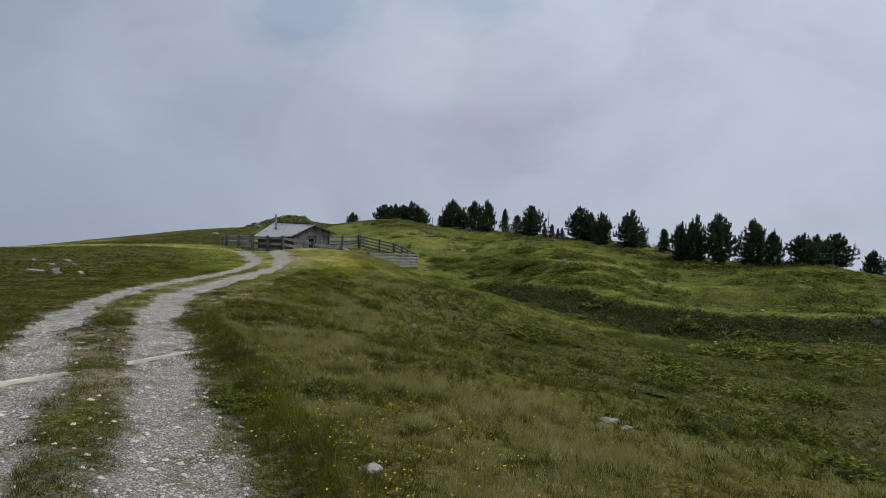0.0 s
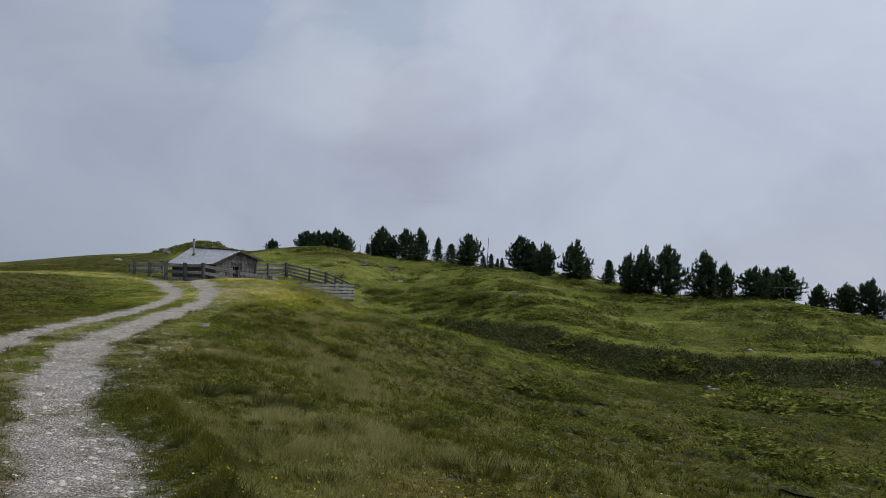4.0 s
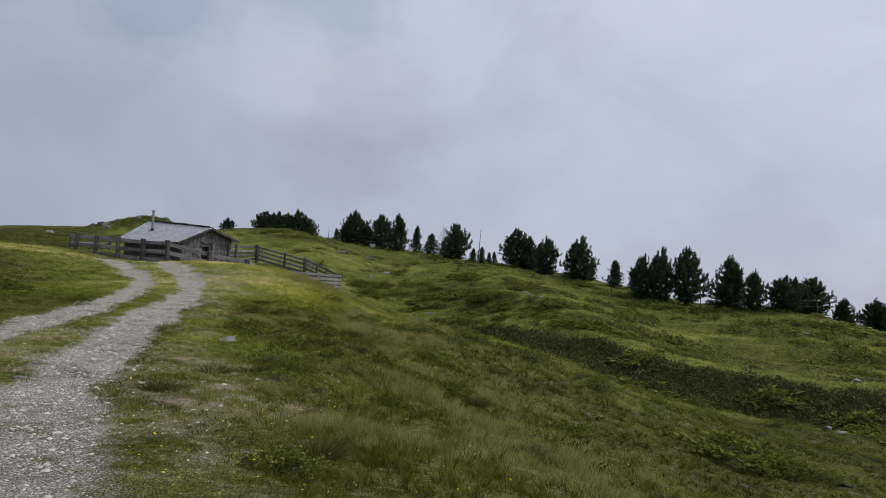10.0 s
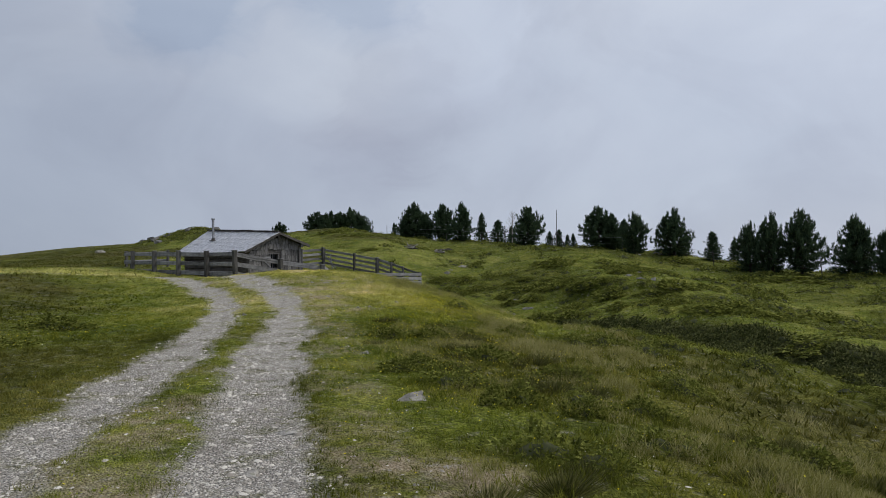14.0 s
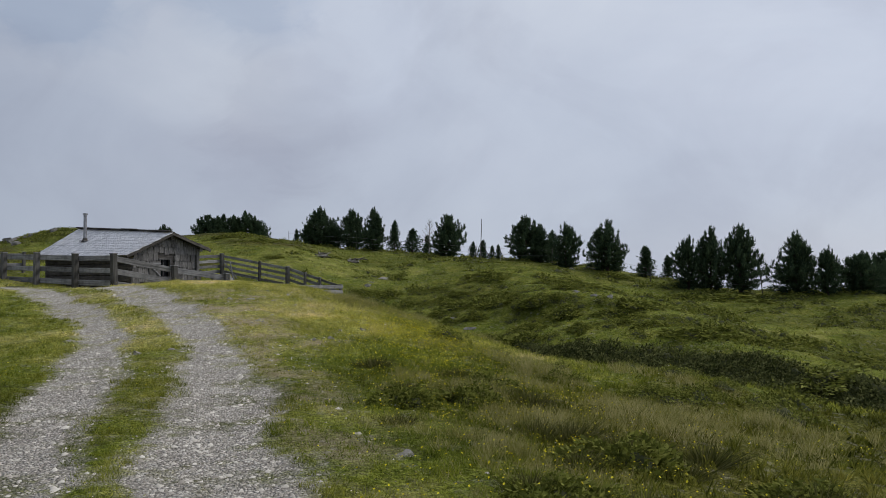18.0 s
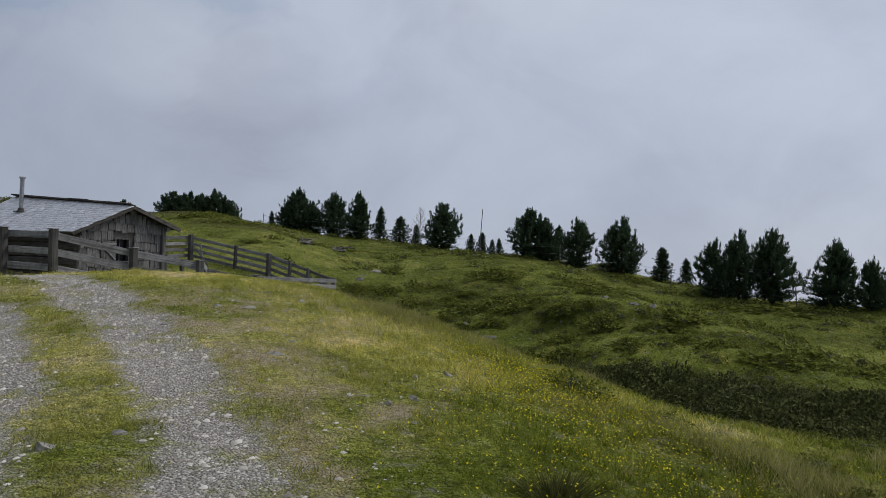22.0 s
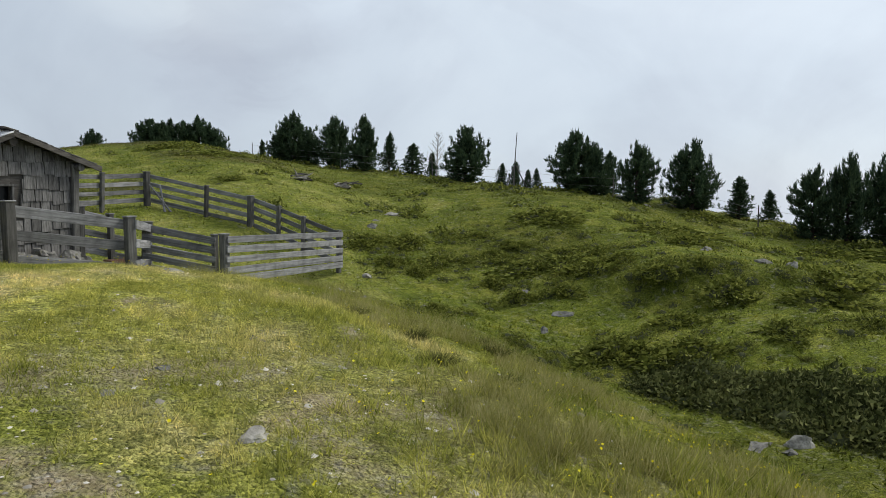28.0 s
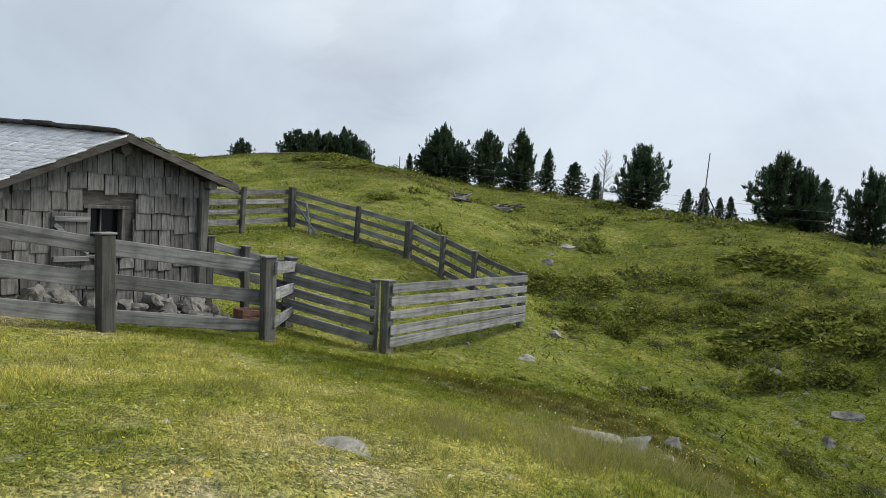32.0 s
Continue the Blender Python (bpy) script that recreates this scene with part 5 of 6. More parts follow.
# ---- shrubs ----
def bush_mesh(seed, n=420, leaf=0.055, quads=True, rings=4, sides=12):
    """A low dome of small leaves over a solid twig core coloured dark for inner shade, about 1 m wide and 0.4 m high;
    the core's faces come last.
    """
    rng = np.random.RandomState(seed)
    a, u = rng.uniform(0, 6.283, n), np.sqrt(rng.uniform(0, 1, n))

    def edge(q):
        return 1 + 0.25 * np.sin(q * 3 + seed) + 0.15 * np.sin(q * 7 + 2 * seed)

    def dome(q, w, px, py):
        return 0.40 * np.sqrt(np.clip(1 - w**2, 0, 1)) * (0.72 + 0.42 * np.sin(px * 9 + seed) * np.sin(py * 8 + seed))

    x, y = np.cos(a) * u * 0.5 * edge(a), np.sin(a) * u * 0.5 * edge(a)
    z = dome(a, u, x, y) * rng.uniform(0.6, 1.05, n)
    c = np.stack([x, y, z], 1)
    d = np.stack([x, y, 0.30 + 0 * z], 1) + rng.normal(0, 0.35, (n, 3))
    d /= np.linalg.norm(d, axis=1, keepdims=True)
    s = np.cross(d, rng.normal(0, 1, (n, 3)))
    s /= np.linalg.norm(s, axis=1, keepdims=True)
    ln = leaf * rng.uniform(0.7, 1.5, (n, 1))
    i = np.arange(n)[:, None]
    if quads:
        v = np.stack([c, c + d * ln * 0.8 + s * ln * 0.42, c + d * ln * 1.7, c + d * ln * 0.8 - s * ln * 0.42], 1).reshape(-1, 3)
        t = np.concatenate([i * 4 + [0, 1, 2], i * 4 + [0, 2, 3]])
    else:
        v = np.stack([c - s * ln * 0.5, c + s * ln * 0.5, c + d * ln * 1.5], 1).reshape(-1, 3)
        t = i * 3 + [0, 1, 2]
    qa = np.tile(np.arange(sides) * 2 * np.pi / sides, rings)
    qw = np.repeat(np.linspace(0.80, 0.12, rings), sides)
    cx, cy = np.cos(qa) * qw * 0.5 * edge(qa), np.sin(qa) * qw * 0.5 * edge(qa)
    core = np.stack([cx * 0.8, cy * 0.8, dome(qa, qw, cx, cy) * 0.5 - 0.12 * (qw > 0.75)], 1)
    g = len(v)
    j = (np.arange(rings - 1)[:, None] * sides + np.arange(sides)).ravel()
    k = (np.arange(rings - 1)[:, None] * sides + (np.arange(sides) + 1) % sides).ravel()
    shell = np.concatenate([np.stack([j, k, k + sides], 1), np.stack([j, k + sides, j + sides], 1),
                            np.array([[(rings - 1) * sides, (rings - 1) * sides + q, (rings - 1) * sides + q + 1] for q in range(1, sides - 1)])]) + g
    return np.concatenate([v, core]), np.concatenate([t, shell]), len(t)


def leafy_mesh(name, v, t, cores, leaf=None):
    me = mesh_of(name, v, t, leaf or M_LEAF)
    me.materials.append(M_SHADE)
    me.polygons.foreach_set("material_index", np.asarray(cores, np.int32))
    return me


BUSHES = [  # x, y, width
    (-15.2, 30.6, 0.98), (-13.9, 31.2, 0.9), (-13.3, 32.8, 1.12), (-13.2, 35.4, 1.2), (-16, 31.6, 0.83), (-15.6, 27, 0.68), (6.5, 21.6, 2.5), (5.3, 18, 1), (7.4, 19, 1.7), (9.2, 19.2, 1.2), (4.2, 12.5, 0.8), (6.1, 13.9, 1.1),
    (5.8, 11.2, 1.5), (22.1, 43.2, 2.6), (14.5, 29.7, 3), (13.8, 31.4, 2.3), (13.4, 33.3, 1.6), (12.6, 24.4, 1), (0.8, 21.9, 0.52), (1.6, 19.4, 0.45), (2.4, 22.7, 0.7), (4, 28.4, 1.1), (-0.6, 23.2, 0.38), (8.1, 40.9, 2.9),
    (12.2, 39.1, 2.2), (20.8, 62.8, 4.6), (28.6, 55.8, 4.3), (2.9, 60.9, 1.9), (4.3, 59.1, 1.4), (-0.6, 64.5, 1.2), (-0.7, 61.3, 0.7), (0.4, 62.7, 1.1), (6.6, 67, 2.6), (2.9, 58.3, 1), (2.8, 65.3, 1.1), (9.8, 62.9, 2.7),
    (-1.2, 62.6, 0.9), (-1.4, 57.1, 0.6), (1.7, 58.9, 1), (5.5, 52.6, 1.3), (6.3, 55.5, 1.5), (9.2, 54.6, 1.8), (-1.8, 64.3, 0.8), (-5.7, 72.5, 1), (0.1, 65, 1.2), (-6.2, 82.6, 2.7), (-8.6, 85.6, 2.5), (7.1, 23.4, 2),
    (18.6, 32.8, 1.4), (3.2, 27.3, 1.9), (13.2, 45.9, 2), (1.6, 20.3, 0.83), (8.6, 43.3, 2), (9.3, 48.9, 2), (12.4, 57.9, 2), (-1.5, 65.3, 1.3), (13.9, 49.6, 2), (6.2, 65.2, 2), (4.1, 54.7, 1.2), (4, 60.3, 1.6),
    (5.2, 59, 1), (3.6, 62.9, 0.6), (4.7, 61.3, 1.3), (5.4, 60.6, 0.7), (2.4, 62.8, 0.8), (1.4, 60.2, 0.7), (6.3, 56.6, 0.6), (5.7, 57.4, 0.9), (7.1, 51.8, 0.7), (16.4, 68.8, 2), (17.9, 63.4, 2), (-6.5, 33.2, 0.6),
    (-5.1, 31, 0.83), (-6.2, 30, 0.6), (-4, 30.2, 0.83), (-3.7, 28, 0.68), (-2.75, 26.2, 0.6), (-0.4, 26.5, 0.83), (-4, 23.8, 0.45), (-4.6, 27.5, 0.52), (-5.4, 27.8, 0.68), (-3.3, 26.2, 0.68), (-5.1, 34.6, 0.75), (-5.7, 33.4, 0.6),
    (-3.5, 35.7, 0.68), (-6.5, 29.7, 0.52), (-0.8, 24, 0.75), (0.5, 22.3, 0.75), (2.4, 23.8, 1), (3.7, 26.6, 1.2), (-2.5, 16.7, 0.45), (-3.8, 17.5, 0.6), (11.1, 29.4, 2.6), (4, 21.6, 1.2), (-0.4, 17.7, 0.52), (-5.2, 20, 0.52),
    (14.5, 36.8, 2.2), (20.6, 44.1, 2.4), (-1.5, 8.5, 0.52), (-0.9, 9.7, 0.6), (2.7, 62.3, 1), (-0.4, 61.7, 0.7), (-1.3, 57.7, 0.6), (2, 54.3, 1.5), (2.5, 53.7, 1.4), (3.2, 53.1, 1.5), (9, 62.1, 1), (8.7, 60.4, 1.2),
    (3.4, 63.4, 0.8), (1.5, 62.6, 0.6), (8.1, 54, 1.6), (7.7, 48.1, 1.8), (7.7, 50.8, 1.2), (10, 47.1, 1.6), (5.1, 56.8, 1)]
SEDGES = [  # x, y, width
    (-4, 16.5, 0.7), (-3.1, 16.4, 0.7), (-4.2, 28.5, 0.6), (-2.4, 25.8, 0.6), (-1.1, 16.9, 0.6), (-6.7, 22.9, 0.5), (-2.1, 12.7, 0.5), (-5.7, 24.7, 0.6), (-5, 20.5, 0.6), (-3.6, 17, 0.6), (-6.3, 24.4, 0.5), (-2.8, 16.6, 0.6),
    (-4.7, 30.8, 0.5), (-6.3, 30.3, 0.5), (0.3, 29.7, 0.5), (-5.7, 29.8, 0.6), (-5, 28.5, 0.5), (-2.5, 27.1, 0.5), (6.9, 57.3, 0.4), (4.8, 51.3, 0.4), (-5.8, 46.9, 0.32), (-5.4, 46.2, 0.4), (-5.5, 45.2, 0.4), (-2.4, 57.4, 0.32),
    (-4.5, 56.5, 0.32), (-4.5, 46.4, 0.4), (-5.2, 31.9, 0.7), (-6.6, 29.8, 0.3), (-4.2, 31.2, 0.7), (-4, 30.1, 0.7), (-5.7, 28.5, 0.4), (-4.7, 28.5, 0.6), (-6.8, 32.3, 0.4), (-5.8, 33.6, 0.6), (-6.4, 35.6, 0.6), (-2.7, 26.5, 0.6),
    (-4.9, 31.4, 0.7), (-3.2, 26.9, 0.4), (-3.7, 27.8, 0.4), (-4.9, 33.5, 0.6), (0.1, 49.2, 0.4), (-3.4, 44.4, 0.32), (0.3, 51.4, 0.4), (-5.1, 44.8, 0.36), (-0.8, 52.5, 0.4), (-4.2, 47.4, 0.32), (-5, 47.6, 0.24), (1.4, 51.8, 0.32),
    (-5.5, 32, 0.6), (-5.6, 30.9, 0.5), (-5.3, 35.3, 0.5), (-6.4, 33.9, 0.5), (-5, 33.9, 0.5), (-2.2, 15.4, 0.6), (-1, 10, 0.5), (-2.8, 13.7, 0.6), (0.1, 8.4, 0.5), (-2.3, 10.9, 0.5), (-2.5, 22.5, 0.5), (-3.9, 25.3, 0.5),
    (-5.4, 25.1, 0.5)]


def build_shrubs():
    rng = random.Random(31)
    protos = []
    for k in range(6):
        v, t, n = bush_mesh(k + 1, 950 if k > 2 else 1500, 0.056 if k > 2 else 0.038)
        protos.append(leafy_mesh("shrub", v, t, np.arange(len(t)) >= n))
    for k, (x, y, s) in enumerate(BUSHES):
        ob = new("alpenrose_shrub", protos[k % 3 + (3 if y > 40 or x > 9 else 0)])
        h = height(x, y)
        tilt = Matrix.Identity(4)  # lies along the slope
        w = 0.4 + 0.3 * s
        tilt[2][0], tilt[2][1] = [max(-0.5, min(0.5, v)) for v in ((height(x + w, y) - height(x - w, y)) / (2 * w), (height(x, y + w) - height(x, y - w)) / (2 * w))]
        ob.matrix_world = Matrix.Translation((x, y, h - 0.05 * s)) @ tilt @ Matrix.Diagonal((1.35, 0.85, 1, 1)) @ pose(0, 0, 0, 0, 0, rng.uniform(0, 360)) @ Matrix.Diagonal((s, s * 0.9, (0.34 + 0.42 * min(s, 1.8)) * rng.uniform(0.7, 1.1), 1))
        tagged(ob, "low dark green alpine shrub on the slope", "shrub", "shrubs on the slope")
    sheaves = []
    for k in range(3):
        q = np.random.RandomState(70 + k)
        n = 420
        a, u = q.uniform(0, 6.283, n), q.uniform(0, 1, n) ** 0.7
        foot = np.stack([np.cos(a) * u * 0.22, np.sin(a) * u * 0.22, 0 * a], 1)
        tip = foot + np.stack([np.cos(a) * u * 0.35, np.sin(a) * u * 0.35, 0.62 - 0.25 * u], 1) * q.uniform(0.5, 1.1, (n, 1)) + q.normal(0, 0.05, (n, 3))
        s = np.stack([-np.sin(a + 1), np.cos(a + 1), 0 * a], 1) * 0.008
        sheaves.append(mesh_of("sedge", np.stack([foot - s, foot + s, tip], 1).reshape(-1, 3), np.arange(3 * n).reshape(-1, 3), M_SEDGE))
    for k, (x, y, s) in enumerate(SEDGES):
        ob = new("sedge_tussock", sheaves[k % 3])
        ob.matrix_world = pose(x, y, height(x, y) - 0.02, 0, 0, rng.uniform(0, 360)) @ Matrix.Diagonal((s * 1.5, s * 1.3, s * 0.55, 1))
        tagged(ob, "dark olive tussock of sedge in the meadow", "grass tussock", "sedge tussocks")
    # the heath that nobody could count: finer leaves near the walk, coarser beyond, dark alpenrose along the bank
    r = np.random.RandomState(8)
    x, y = r.uniform(-8, 45, 50000), r.uniform(4, 112, 50000)
    keep = r.uniform(0, 1, len(x)) < 0.8 * land(x, y)[3]
    x, y = x[keep], y[keep]
    off, side = from_line(x, y, BANK)
    open_hill = (off > 2.0) | (x < 2.5)
    x, y = x[open_hill], y[open_hill]
    close = (np.hypot(x + 7, y - 42) < 20) | (np.hypot(x + 3, y - 14) < 22)
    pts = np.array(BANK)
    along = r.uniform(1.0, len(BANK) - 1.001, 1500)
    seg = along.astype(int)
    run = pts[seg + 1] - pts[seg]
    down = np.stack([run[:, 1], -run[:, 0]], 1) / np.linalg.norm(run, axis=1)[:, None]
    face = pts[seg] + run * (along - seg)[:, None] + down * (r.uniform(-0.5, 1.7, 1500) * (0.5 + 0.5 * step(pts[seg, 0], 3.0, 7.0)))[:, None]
    crag = np.stack([r.normal(-26, 2.6, 300), r.normal(106, 2.0, 300)], 1)
    beyond = np.concatenate([crag, np.stack([x[~close], y[~close]], 1)])
    hill = np.array([b for b in BUSHES if b[1] > 46 and b[0] < 12])
    pick = hill[r.randint(0, len(hill), 520)]
    skirt = pick[:, :2] + r.normal(0, 1, (520, 2)) * pick[:, 2:] * (0.95, 0.6)
    for px, py, many, leaf, low, high, mat, name, label in (
            (skirt[:, 0], skirt[:, 1], 230, 0.048, 0.35, 0.8, M_LEAF, "heath", "low green heath spreading between the shrubs"),
            (x[close], y[close], 560, 0.032, 0.4, 0.95, M_LEAF, "heath", "low green bilberry heath in clumps on the slope"),
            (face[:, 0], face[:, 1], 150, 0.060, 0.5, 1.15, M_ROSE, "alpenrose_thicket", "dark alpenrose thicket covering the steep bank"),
            (beyond[:4300, 0], beyond[:4300, 1], 62, 0.10, 0.4, 1.05, M_LEAF, "heath", "low green alpine heath in patches over the hillside")):
        pz = land(px, py)[0]
        gx, gy = np.clip((land(px + 0.3, py)[0] - land(px - 0.3, py)[0]) / 0.6, -0.6, 0.6), np.clip((land(px, py + 0.3)[0] - land(px, py - 0.3)[0]) / 0.6, -0.6, 0.6)
        small = [bush_mesh(20 + k, many, leaf, False, 3, 7) for k in range(6)]
        vs, ts, cores, base = [], [], [], 0
        for k in range(len(px)):
            v, t, n = small[k % 6]
            a, s = r.uniform(0, 6.283), r.uniform(low, high)
            ca, sa = math.cos(a) * s, math.sin(a) * s
            dx, dy = v[:, 0] * ca - v[:, 1] * sa, v[:, 0] * sa + v[:, 1] * ca
            vs.append(np.stack([dx + px[k], dy + py[k], v[:, 2] * s * r.uniform(0.45, 0.95) + pz[k] + gx[k] * dx + gy[k] * dy - 0.06 * s], 1))
            ts.append(t + base)
            cores.append(np.arange(len(t)) >= n)
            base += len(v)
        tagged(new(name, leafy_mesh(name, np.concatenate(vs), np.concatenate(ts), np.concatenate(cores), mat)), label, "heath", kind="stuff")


build_shrubs()


# ---- grass, flowers, gravel ----
def with_lush(name, x, y, each=4):
    me = bpy.data.objects[name].data
    me.attributes.new("lush", "FLOAT", "POINT").data.foreach_set("value", np.repeat(land(x, y)[5], each).astype(np.float32))


WALKED = [(0.6, 1.4), (-3.6, 11.3), (-6.9, 19), (-8.7, 25.5), (-9.0, 30), (-8.5, 34), (-7.3, 40.4), (-7.7, 45.2), (-7.0, 52)]


def sown(rng, n, reach, x0, x1, y0, y1):
    """Places strewn over the plan, thinning out away from the footpath."""
    x, y = rng.uniform(x0, x1, n), rng.uniform(y0, y1, n)
    d, _ = from_line(x, y, WALKED)
    keep = rng.uniform(0, 1, n) < np.exp(-d / reach)
    return x[keep], y[keep]


def stuff(name, v, t, mat, label, category):
    tagged(new(name, mesh_of(name, v, t, mat)), label, category, kind="stuff")


def clear_of_hut(x, y):
    u, w = (x + 10.65) * 0.707 + (y - 56) * 0.707, -(x + 10.65) * 0.707 + (y - 56) * 0.707
    return ~((u > -1.75) & (u < 1.5) & (w > 0.25) & (w < 5.6))


def leaves(rng, x, y, tall, width, lean):
    """One slim triangle a blade."""
    n = len(x)
    a, b = rng.uniform(0, 6.283, n), rng.uniform(0, 6.283, n)
    h = tall * rng.uniform(0.5, 1.3, n)
    l, w = lean * h * rng.uniform(0.2, 1.3, n), width * rng.uniform(0.6, 1.4, n) * 0.5
    base = np.stack([x, y, land(x, y)[0] - 0.008], 1)
    s = np.stack([np.cos(a) * w, np.sin(a) * w, 0 * w], 1)
    tip = base + np.stack([np.cos(b) * l, np.sin(b) * l, h], 1)
    return np.stack([base - s, base + s, tip], 1).reshape(-1, 3), np.arange(3 * n).reshape(-1, 3)


def build_grass():
    rng = np.random.RandomState(2)
    x, y = sown(rng, 420000, 3.2, -20, 9, 3.5, 58)
    _, track, bare, heath, dry, lush = land(x, y)
    u = rng.uniform(0, 1, len(x))
    ok = clear_of_hut(x, y) & (u > track * 1.6) & (u > bare * 0.9) & (rng.uniform(0, 1, len(x)) < 1 - 0.4 * dry) & (ripple(x, y, 0.5, 73, 2) > -0.45)
    x, y = x[ok][:42000], y[ok][:42000]
    many = 15
    d, _ = from_line(x, y, WALKED)
    off, sd = from_line(x, y, RIGHT_RUT)
    tall = 0.025 + 0.07 * (0.5 + 0.5 * ripple(x, y, 1.1, 71)) * (0.35 + step(ripple(x, y, 0.4, 79, 2), -0.2, 0.5)) + 0.07 * np.exp(-((off * -sd - 1.0) / 0.3) ** 2) * (1 - step(y, 13, 18)) + 0.06 * step(off * -sd, 1.2, 3.5) * step(48 - y, 0, 6) * rng.uniform(0.2, 1.4, len(x))
    px = np.repeat(x, many) + rng.normal(0, 0.032, len(x) * many)
    py = np.repeat(y, many) + rng.normal(0, 0.032, len(x) * many)
    v, t = leaves(rng, px, py, np.repeat(tall, many), np.repeat(0.0045 + 0.0018 * np.minimum(d, 8), many), 0.9)
    stuff("meadow_grass", v, t, M_GRASS, "short green alpine meadow grass beside the track", "grass")
    with_lush("meadow_grass", px, py, 3)
    # tufts of dry seeding grass on the shoulder of the slope, each a sheaf of fine stems
    x, y = sown(rng, 120000, 6.0, -9, 9, 3, 58)
    dry = land(x, y)[4]
    clump = ripple(x, y, 0.9, 85, 2)
    ok = rng.uniform(0, 1, len(x)) < dry * 2.2 * (1 + 1.2 * step(y, 34, 40)) * step(clump, -0.25, 0.35)
    x, y, clump = x[ok][:7000], y[ok][:7000], clump[ok][:7000]
    many = 34
    far = from_line(x, y, WALKED)[0]
    size = 0.06 + 0.15 * step(clump, -0.1, 0.6) * rng.uniform(0.5, 1.1, len(x))
    px = np.repeat(x, many) + rng.normal(0, 0.045, len(x) * many)
    py = np.repeat(y, many) + rng.normal(0, 0.045, len(x) * many)
    v, t = leaves(rng, px, py, np.repeat(size, many), np.repeat(0.0026 + 0.0009 * np.minimum(far, 8), many), 0.75)
    stuff("dry_grass", v, t, M_DRY, "tufts of tall dry seeding grass on the slope shoulder", "grass")
    # small broad leaves of herbs in the grazed turf
    x, y = sown(rng, 1400000, 2.0, -13, -1, 22, 56)
    _, track, bare, heath, dry, lush = land(x, y)
    u = rng.uniform(0, 1, len(x))
    ok = (u > track * 1.4) & (u > bare * 0.6) & (rng.uniform(0, 1, len(x)) < 0.12 + 0.88 * lush) & (ripple(x, y, 0.22, 75, 2) > -0.2)
    x, y = x[ok][:90000], y[ok][:90000]
    n = len(x)
    a, tip = rng.uniform(0, 6.283, n), rng.uniform(-0.1, 0.8, n)
    r = 0.0095 * rng.uniform(0.5, 1.5, n) * (1 + 0.10 * from_line(x, y, WALKED)[0])
    out, across = np.stack([np.cos(a), np.sin(a), tip], 1) * r[:, None], np.stack([-np.sin(a), np.cos(a), 0 * a], 1) * r[:, None] * 0.5
    base = np.stack([x, y, land(x, y)[0] + rng.uniform(0.0, 0.03, n)], 1)
    v = np.stack([base - out, base + across, base + out, base - across], 1).reshape(-1, 3)
    k = np.arange(n)[:, None] * 4
    stuff("turf_herbs", v, np.concatenate([k + [0, 1, 2], k + [0, 2, 3]]), M_GRASS, "small broad-leaved herbs in the grazed turf", "herbs")
    with_lush("turf_herbs", x, y, 4)
    # coarser tussocks further off
    x, y = rng.uniform(-40, 45, 260000), rng.uniform(5, 112, 260000)
    d, _ = from_line(x, y, WALKED)
    _, track, bare, heath, dry, lush = land(x, y)
    ok = clear_of_hut(x, y) & (d > 6) & (track < 0.1) & (heath < 0.5) & (ripple(x, y, 1.3, 91) > -0.25)
    x, y = x[ok][:130000], y[ok][:130000]
    v, t = leaves(rng, x, y, 0.10, 0.042, 1.3)
    stuff("meadow_tussocks", v, t, M_SHORT, "rough green tussocks over the far hillside", "grass")
    with_lush("meadow_tussocks", x, y, 3)


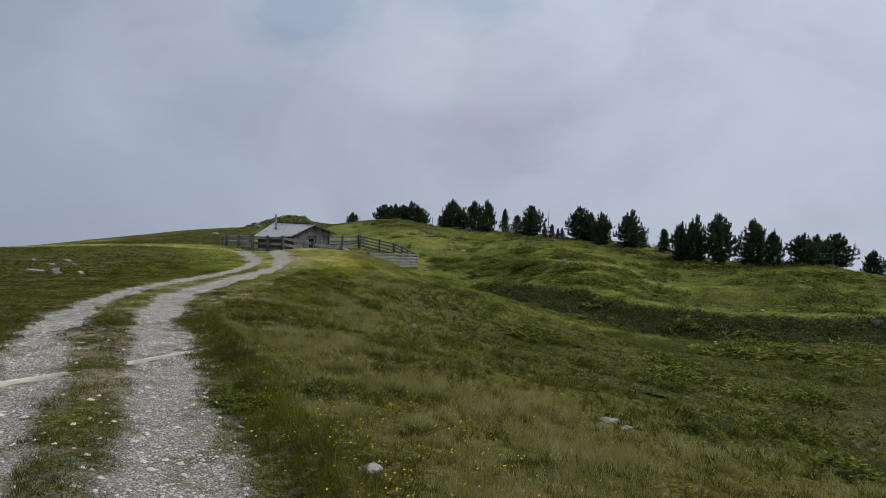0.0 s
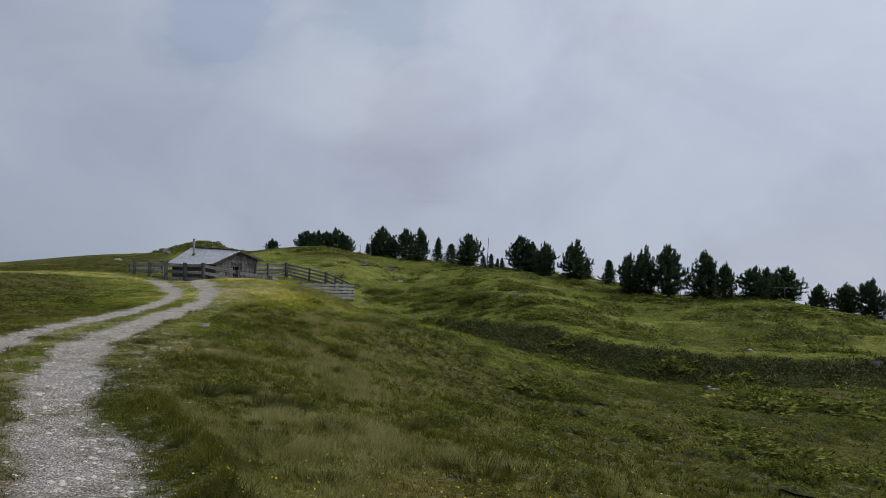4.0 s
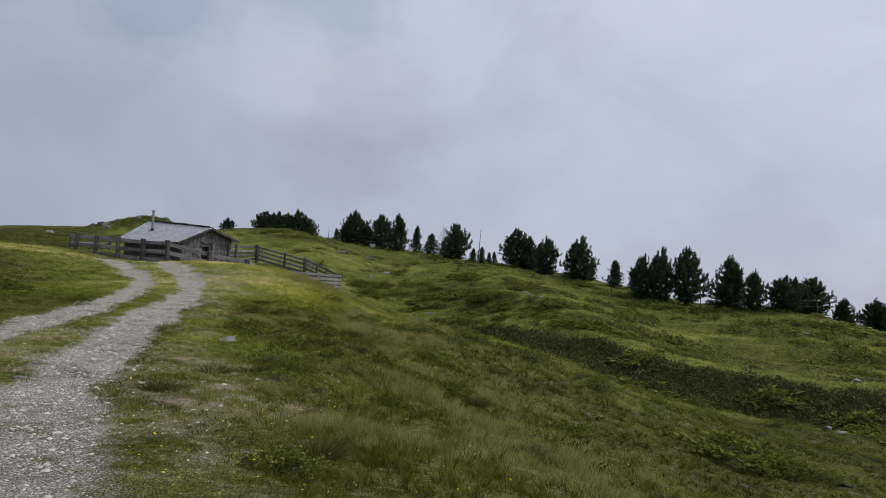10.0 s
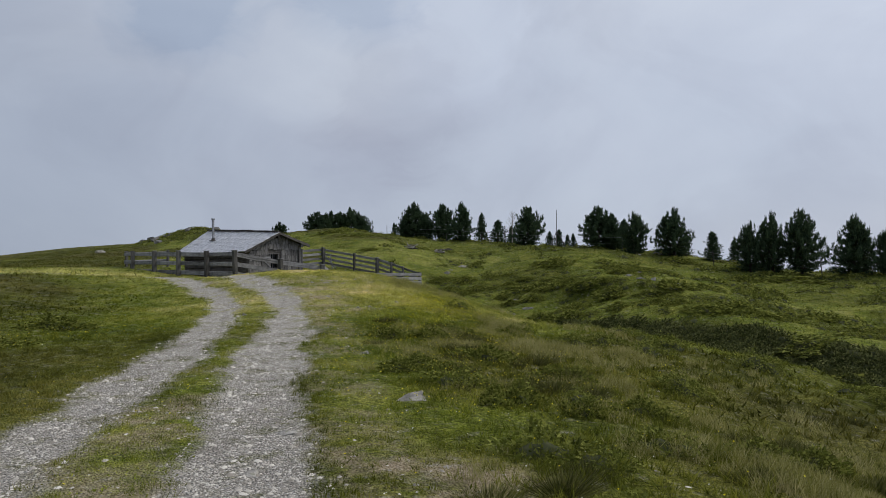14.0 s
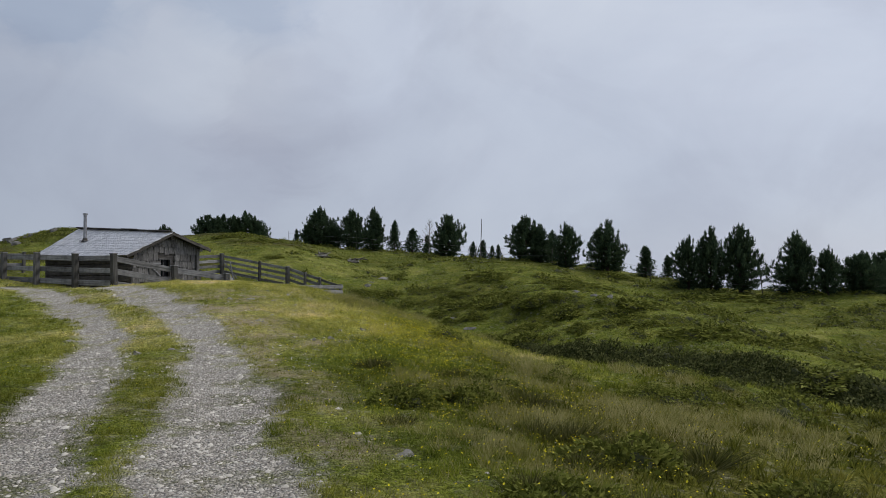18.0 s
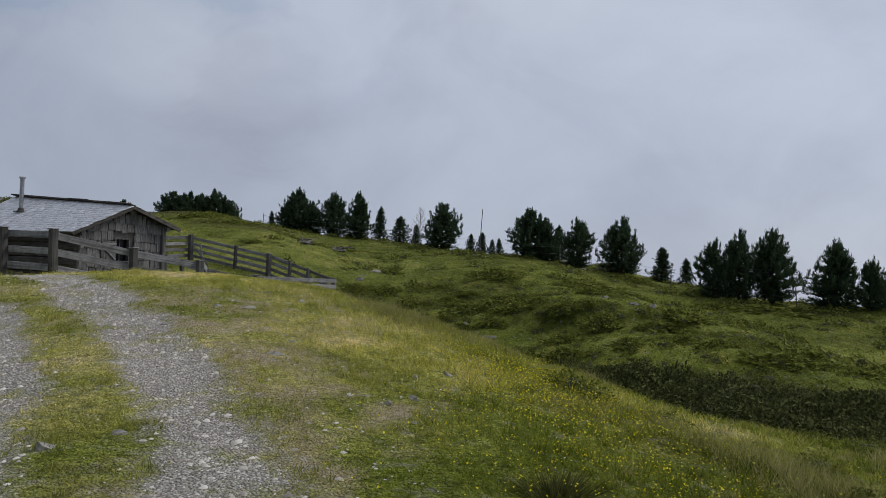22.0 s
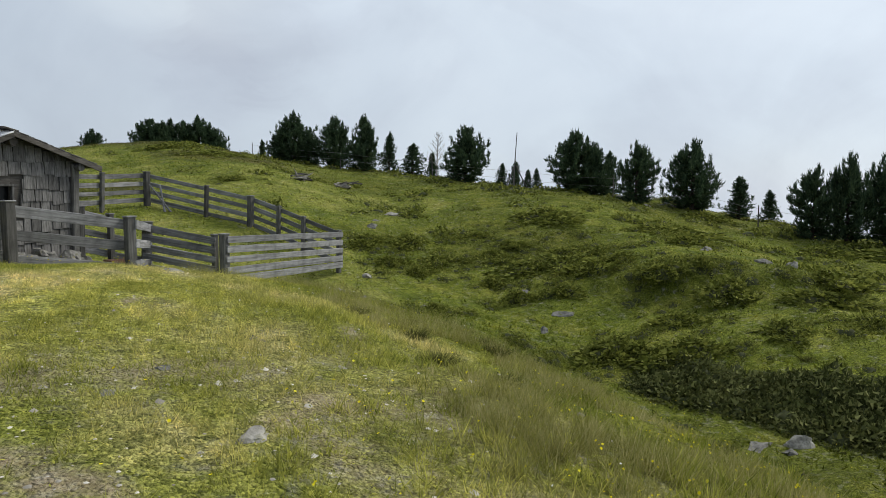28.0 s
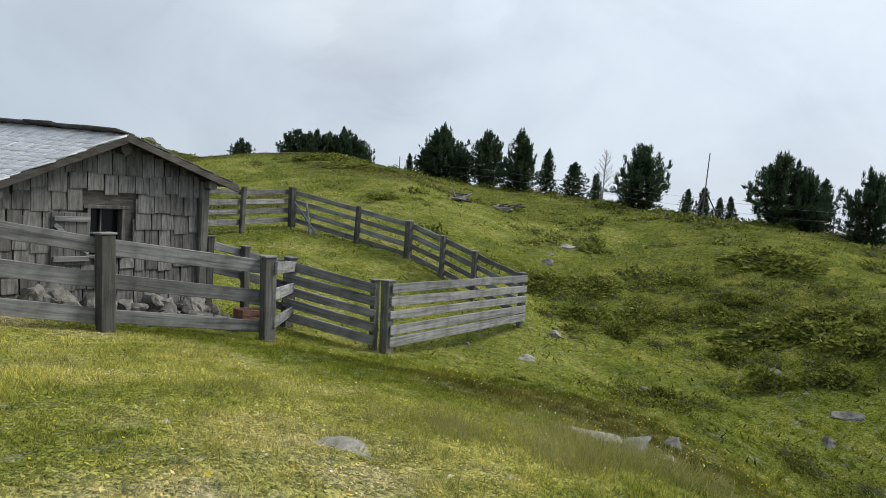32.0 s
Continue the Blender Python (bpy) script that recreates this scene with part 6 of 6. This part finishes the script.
def build_flowers():
    rng = np.random.RandomState(6)

    def heads(x, y, lift, size, name, mat, label):
        n = len(x)
        z = land(x, y)[0] + lift * rng.uniform(0.5, 1.2, n)
        k = 6
        a = np.arange(k) * 2 * np.pi / k
        tilt = rng.normal(0, 0.35, (n, 2))
        r = size * rng.uniform(0.7, 1.3, n)
        px, py = np.cos(a) * r[:, None], np.sin(a) * r[:, None]
        ring = np.stack([x[:, None] + px, y[:, None] + py, z[:, None] + px * tilt[:, :1] + py * tilt[:, 1:] + 0.3 * r[:, None] * (np.arange(k) % 2)], 2)
        mid = np.stack([x, y, z - 0.3 * r], 1)[:, None]
        v = np.concatenate([mid, ring], 1).reshape(-1, 3)
        i = np.arange(n)[:, None] * (k + 1)
        t = np.concatenate([i + [0, 1 + j, 1 + (j + 1) % k] for j in range(k)])
        stuff(name, v, t, mat, label, "flowers")

    x, y = sown(rng, 300000, 7.0, -24, 8, 4, 68)
    _, track, bare, heath, dry, lush = land(x, y)
    patch = ripple(x, y, 3.2, 101, 3) + 0.6 * np.exp(-((x + 5.0) ** 2 + (y - 39.3) ** 2) / 3) + 0.35 * np.exp(-((x + 5.2) ** 2 + (y - 34) ** 2) / 8) + 0.45 * np.exp(-((x + 8) ** 2 + (y - 62) ** 2) / 9)
    ok = clear_of_hut(x, y) & (track < 0.05) & (rng.uniform(0, 1, len(x)) < 0.03 + 0.8 * np.clip(patch - 0.10, 0, 1))
    x, y = x[ok][:6500], y[ok][:6500]
    for cx, cy, sx, sy, n in ((-5.1, 39.3, 0.5, 0.9, 1500), (-4.4, 38.3, 0.5, 0.9, 600), (-5.5, 37.5, 0.8, 1.8, 1300), (-5.4, 34.5, 1.1, 2.2, 1100), (-5.6, 30.5, 1.2, 2.2, 1000), (0.3, 9.0, 1.2, 3.0, 700), (-8.0, 61.5, 1.6, 2.4, 900), (-4.8, 43.0, 1.0, 1.4, 300)):
        x, y = np.concatenate([x, rng.normal(cx, sx, n)]), np.concatenate([y, rng.normal(cy, sy, n)])
    ok = clear_of_hut(x, y) & (land(x, y)[1] < 0.05)
    heads(x[ok], y[ok], 0.10, 0.0078, "yellow_flowers", M_FLOWER, "small yellow hawkbit flowers scattered through the meadow")
    x, y = sown(rng, 40000, 6.0, -14, 6, 3, 62)
    ok = (land(x, y)[1] < 0.05) & (rng.uniform(0, 1, len(x)) < 0.10)
    heads(x[ok], y[ok], 0.10, 0.006, "pale_flowers", M_WHITE, "tiny white flowers among the grass")


def build_gravel():
    rng = np.random.RandomState(3)
    x, y = sown(rng, 1500000, 6.0, -16, 4, 2, 56)
    _, track, bare, heath, dry, lush = land(x, y)
    u = rng.uniform(0, 1, len(x))
    ok = (u < 0.42 * step(track, 0.3, 0.8)) | (u < 0.09 * step(track, 0.01, 0.25)) | (u < 0.05 * bare) | (u < 0.001)
    x, y = x[ok][:42000], y[ok][:42000]
    n = len(x)
    z = land(x, y)[0]
    d, _ = from_line(x, y, WALKED)
    r = np.exp(rng.normal(np.log(0.0105), 0.62, n)) * (1 + d * 0.06)
    r = np.minimum(r, 0.045)
    pts = np.array([(1, 0.2, 0), (0.3, 1, 0), (-0.8, 0.5, 0), (-0.6, -0.8, 0), (0.5, -0.9, 0), (0.1, 0.1, 0.5), (-0.3, -0.3, 0.42)])
    a = rng.uniform(0, 6.283, n)
    jit = pts[None] * rng.uniform(0.65, 1.25, (n, 7, 1)) * r[:, None, None]
    ca, sa = np.cos(a)[:, None], np.sin(a)[:, None]
    v = np.stack([jit[..., 0] * ca - jit[..., 1] * sa + x[:, None], jit[..., 0] * sa + jit[..., 1] * ca + y[:, None], jit[..., 2] + z[:, None] - 0.15 * r[:, None]], 2).reshape(-1, 3)
    f = [(0, 1, 5), (1, 2, 5), (2, 6, 5), (2, 3, 6), (3, 4, 6), (4, 5, 6), (4, 0, 5)]
    i = np.arange(n)[:, None] * 7
    stuff("gravel", v, np.concatenate([i + list(q) for q in f]), M_STONE, "loose grey crushed stone on the wheel ruts", "gravel")


build_grass()
build_flowers()
build_gravel()
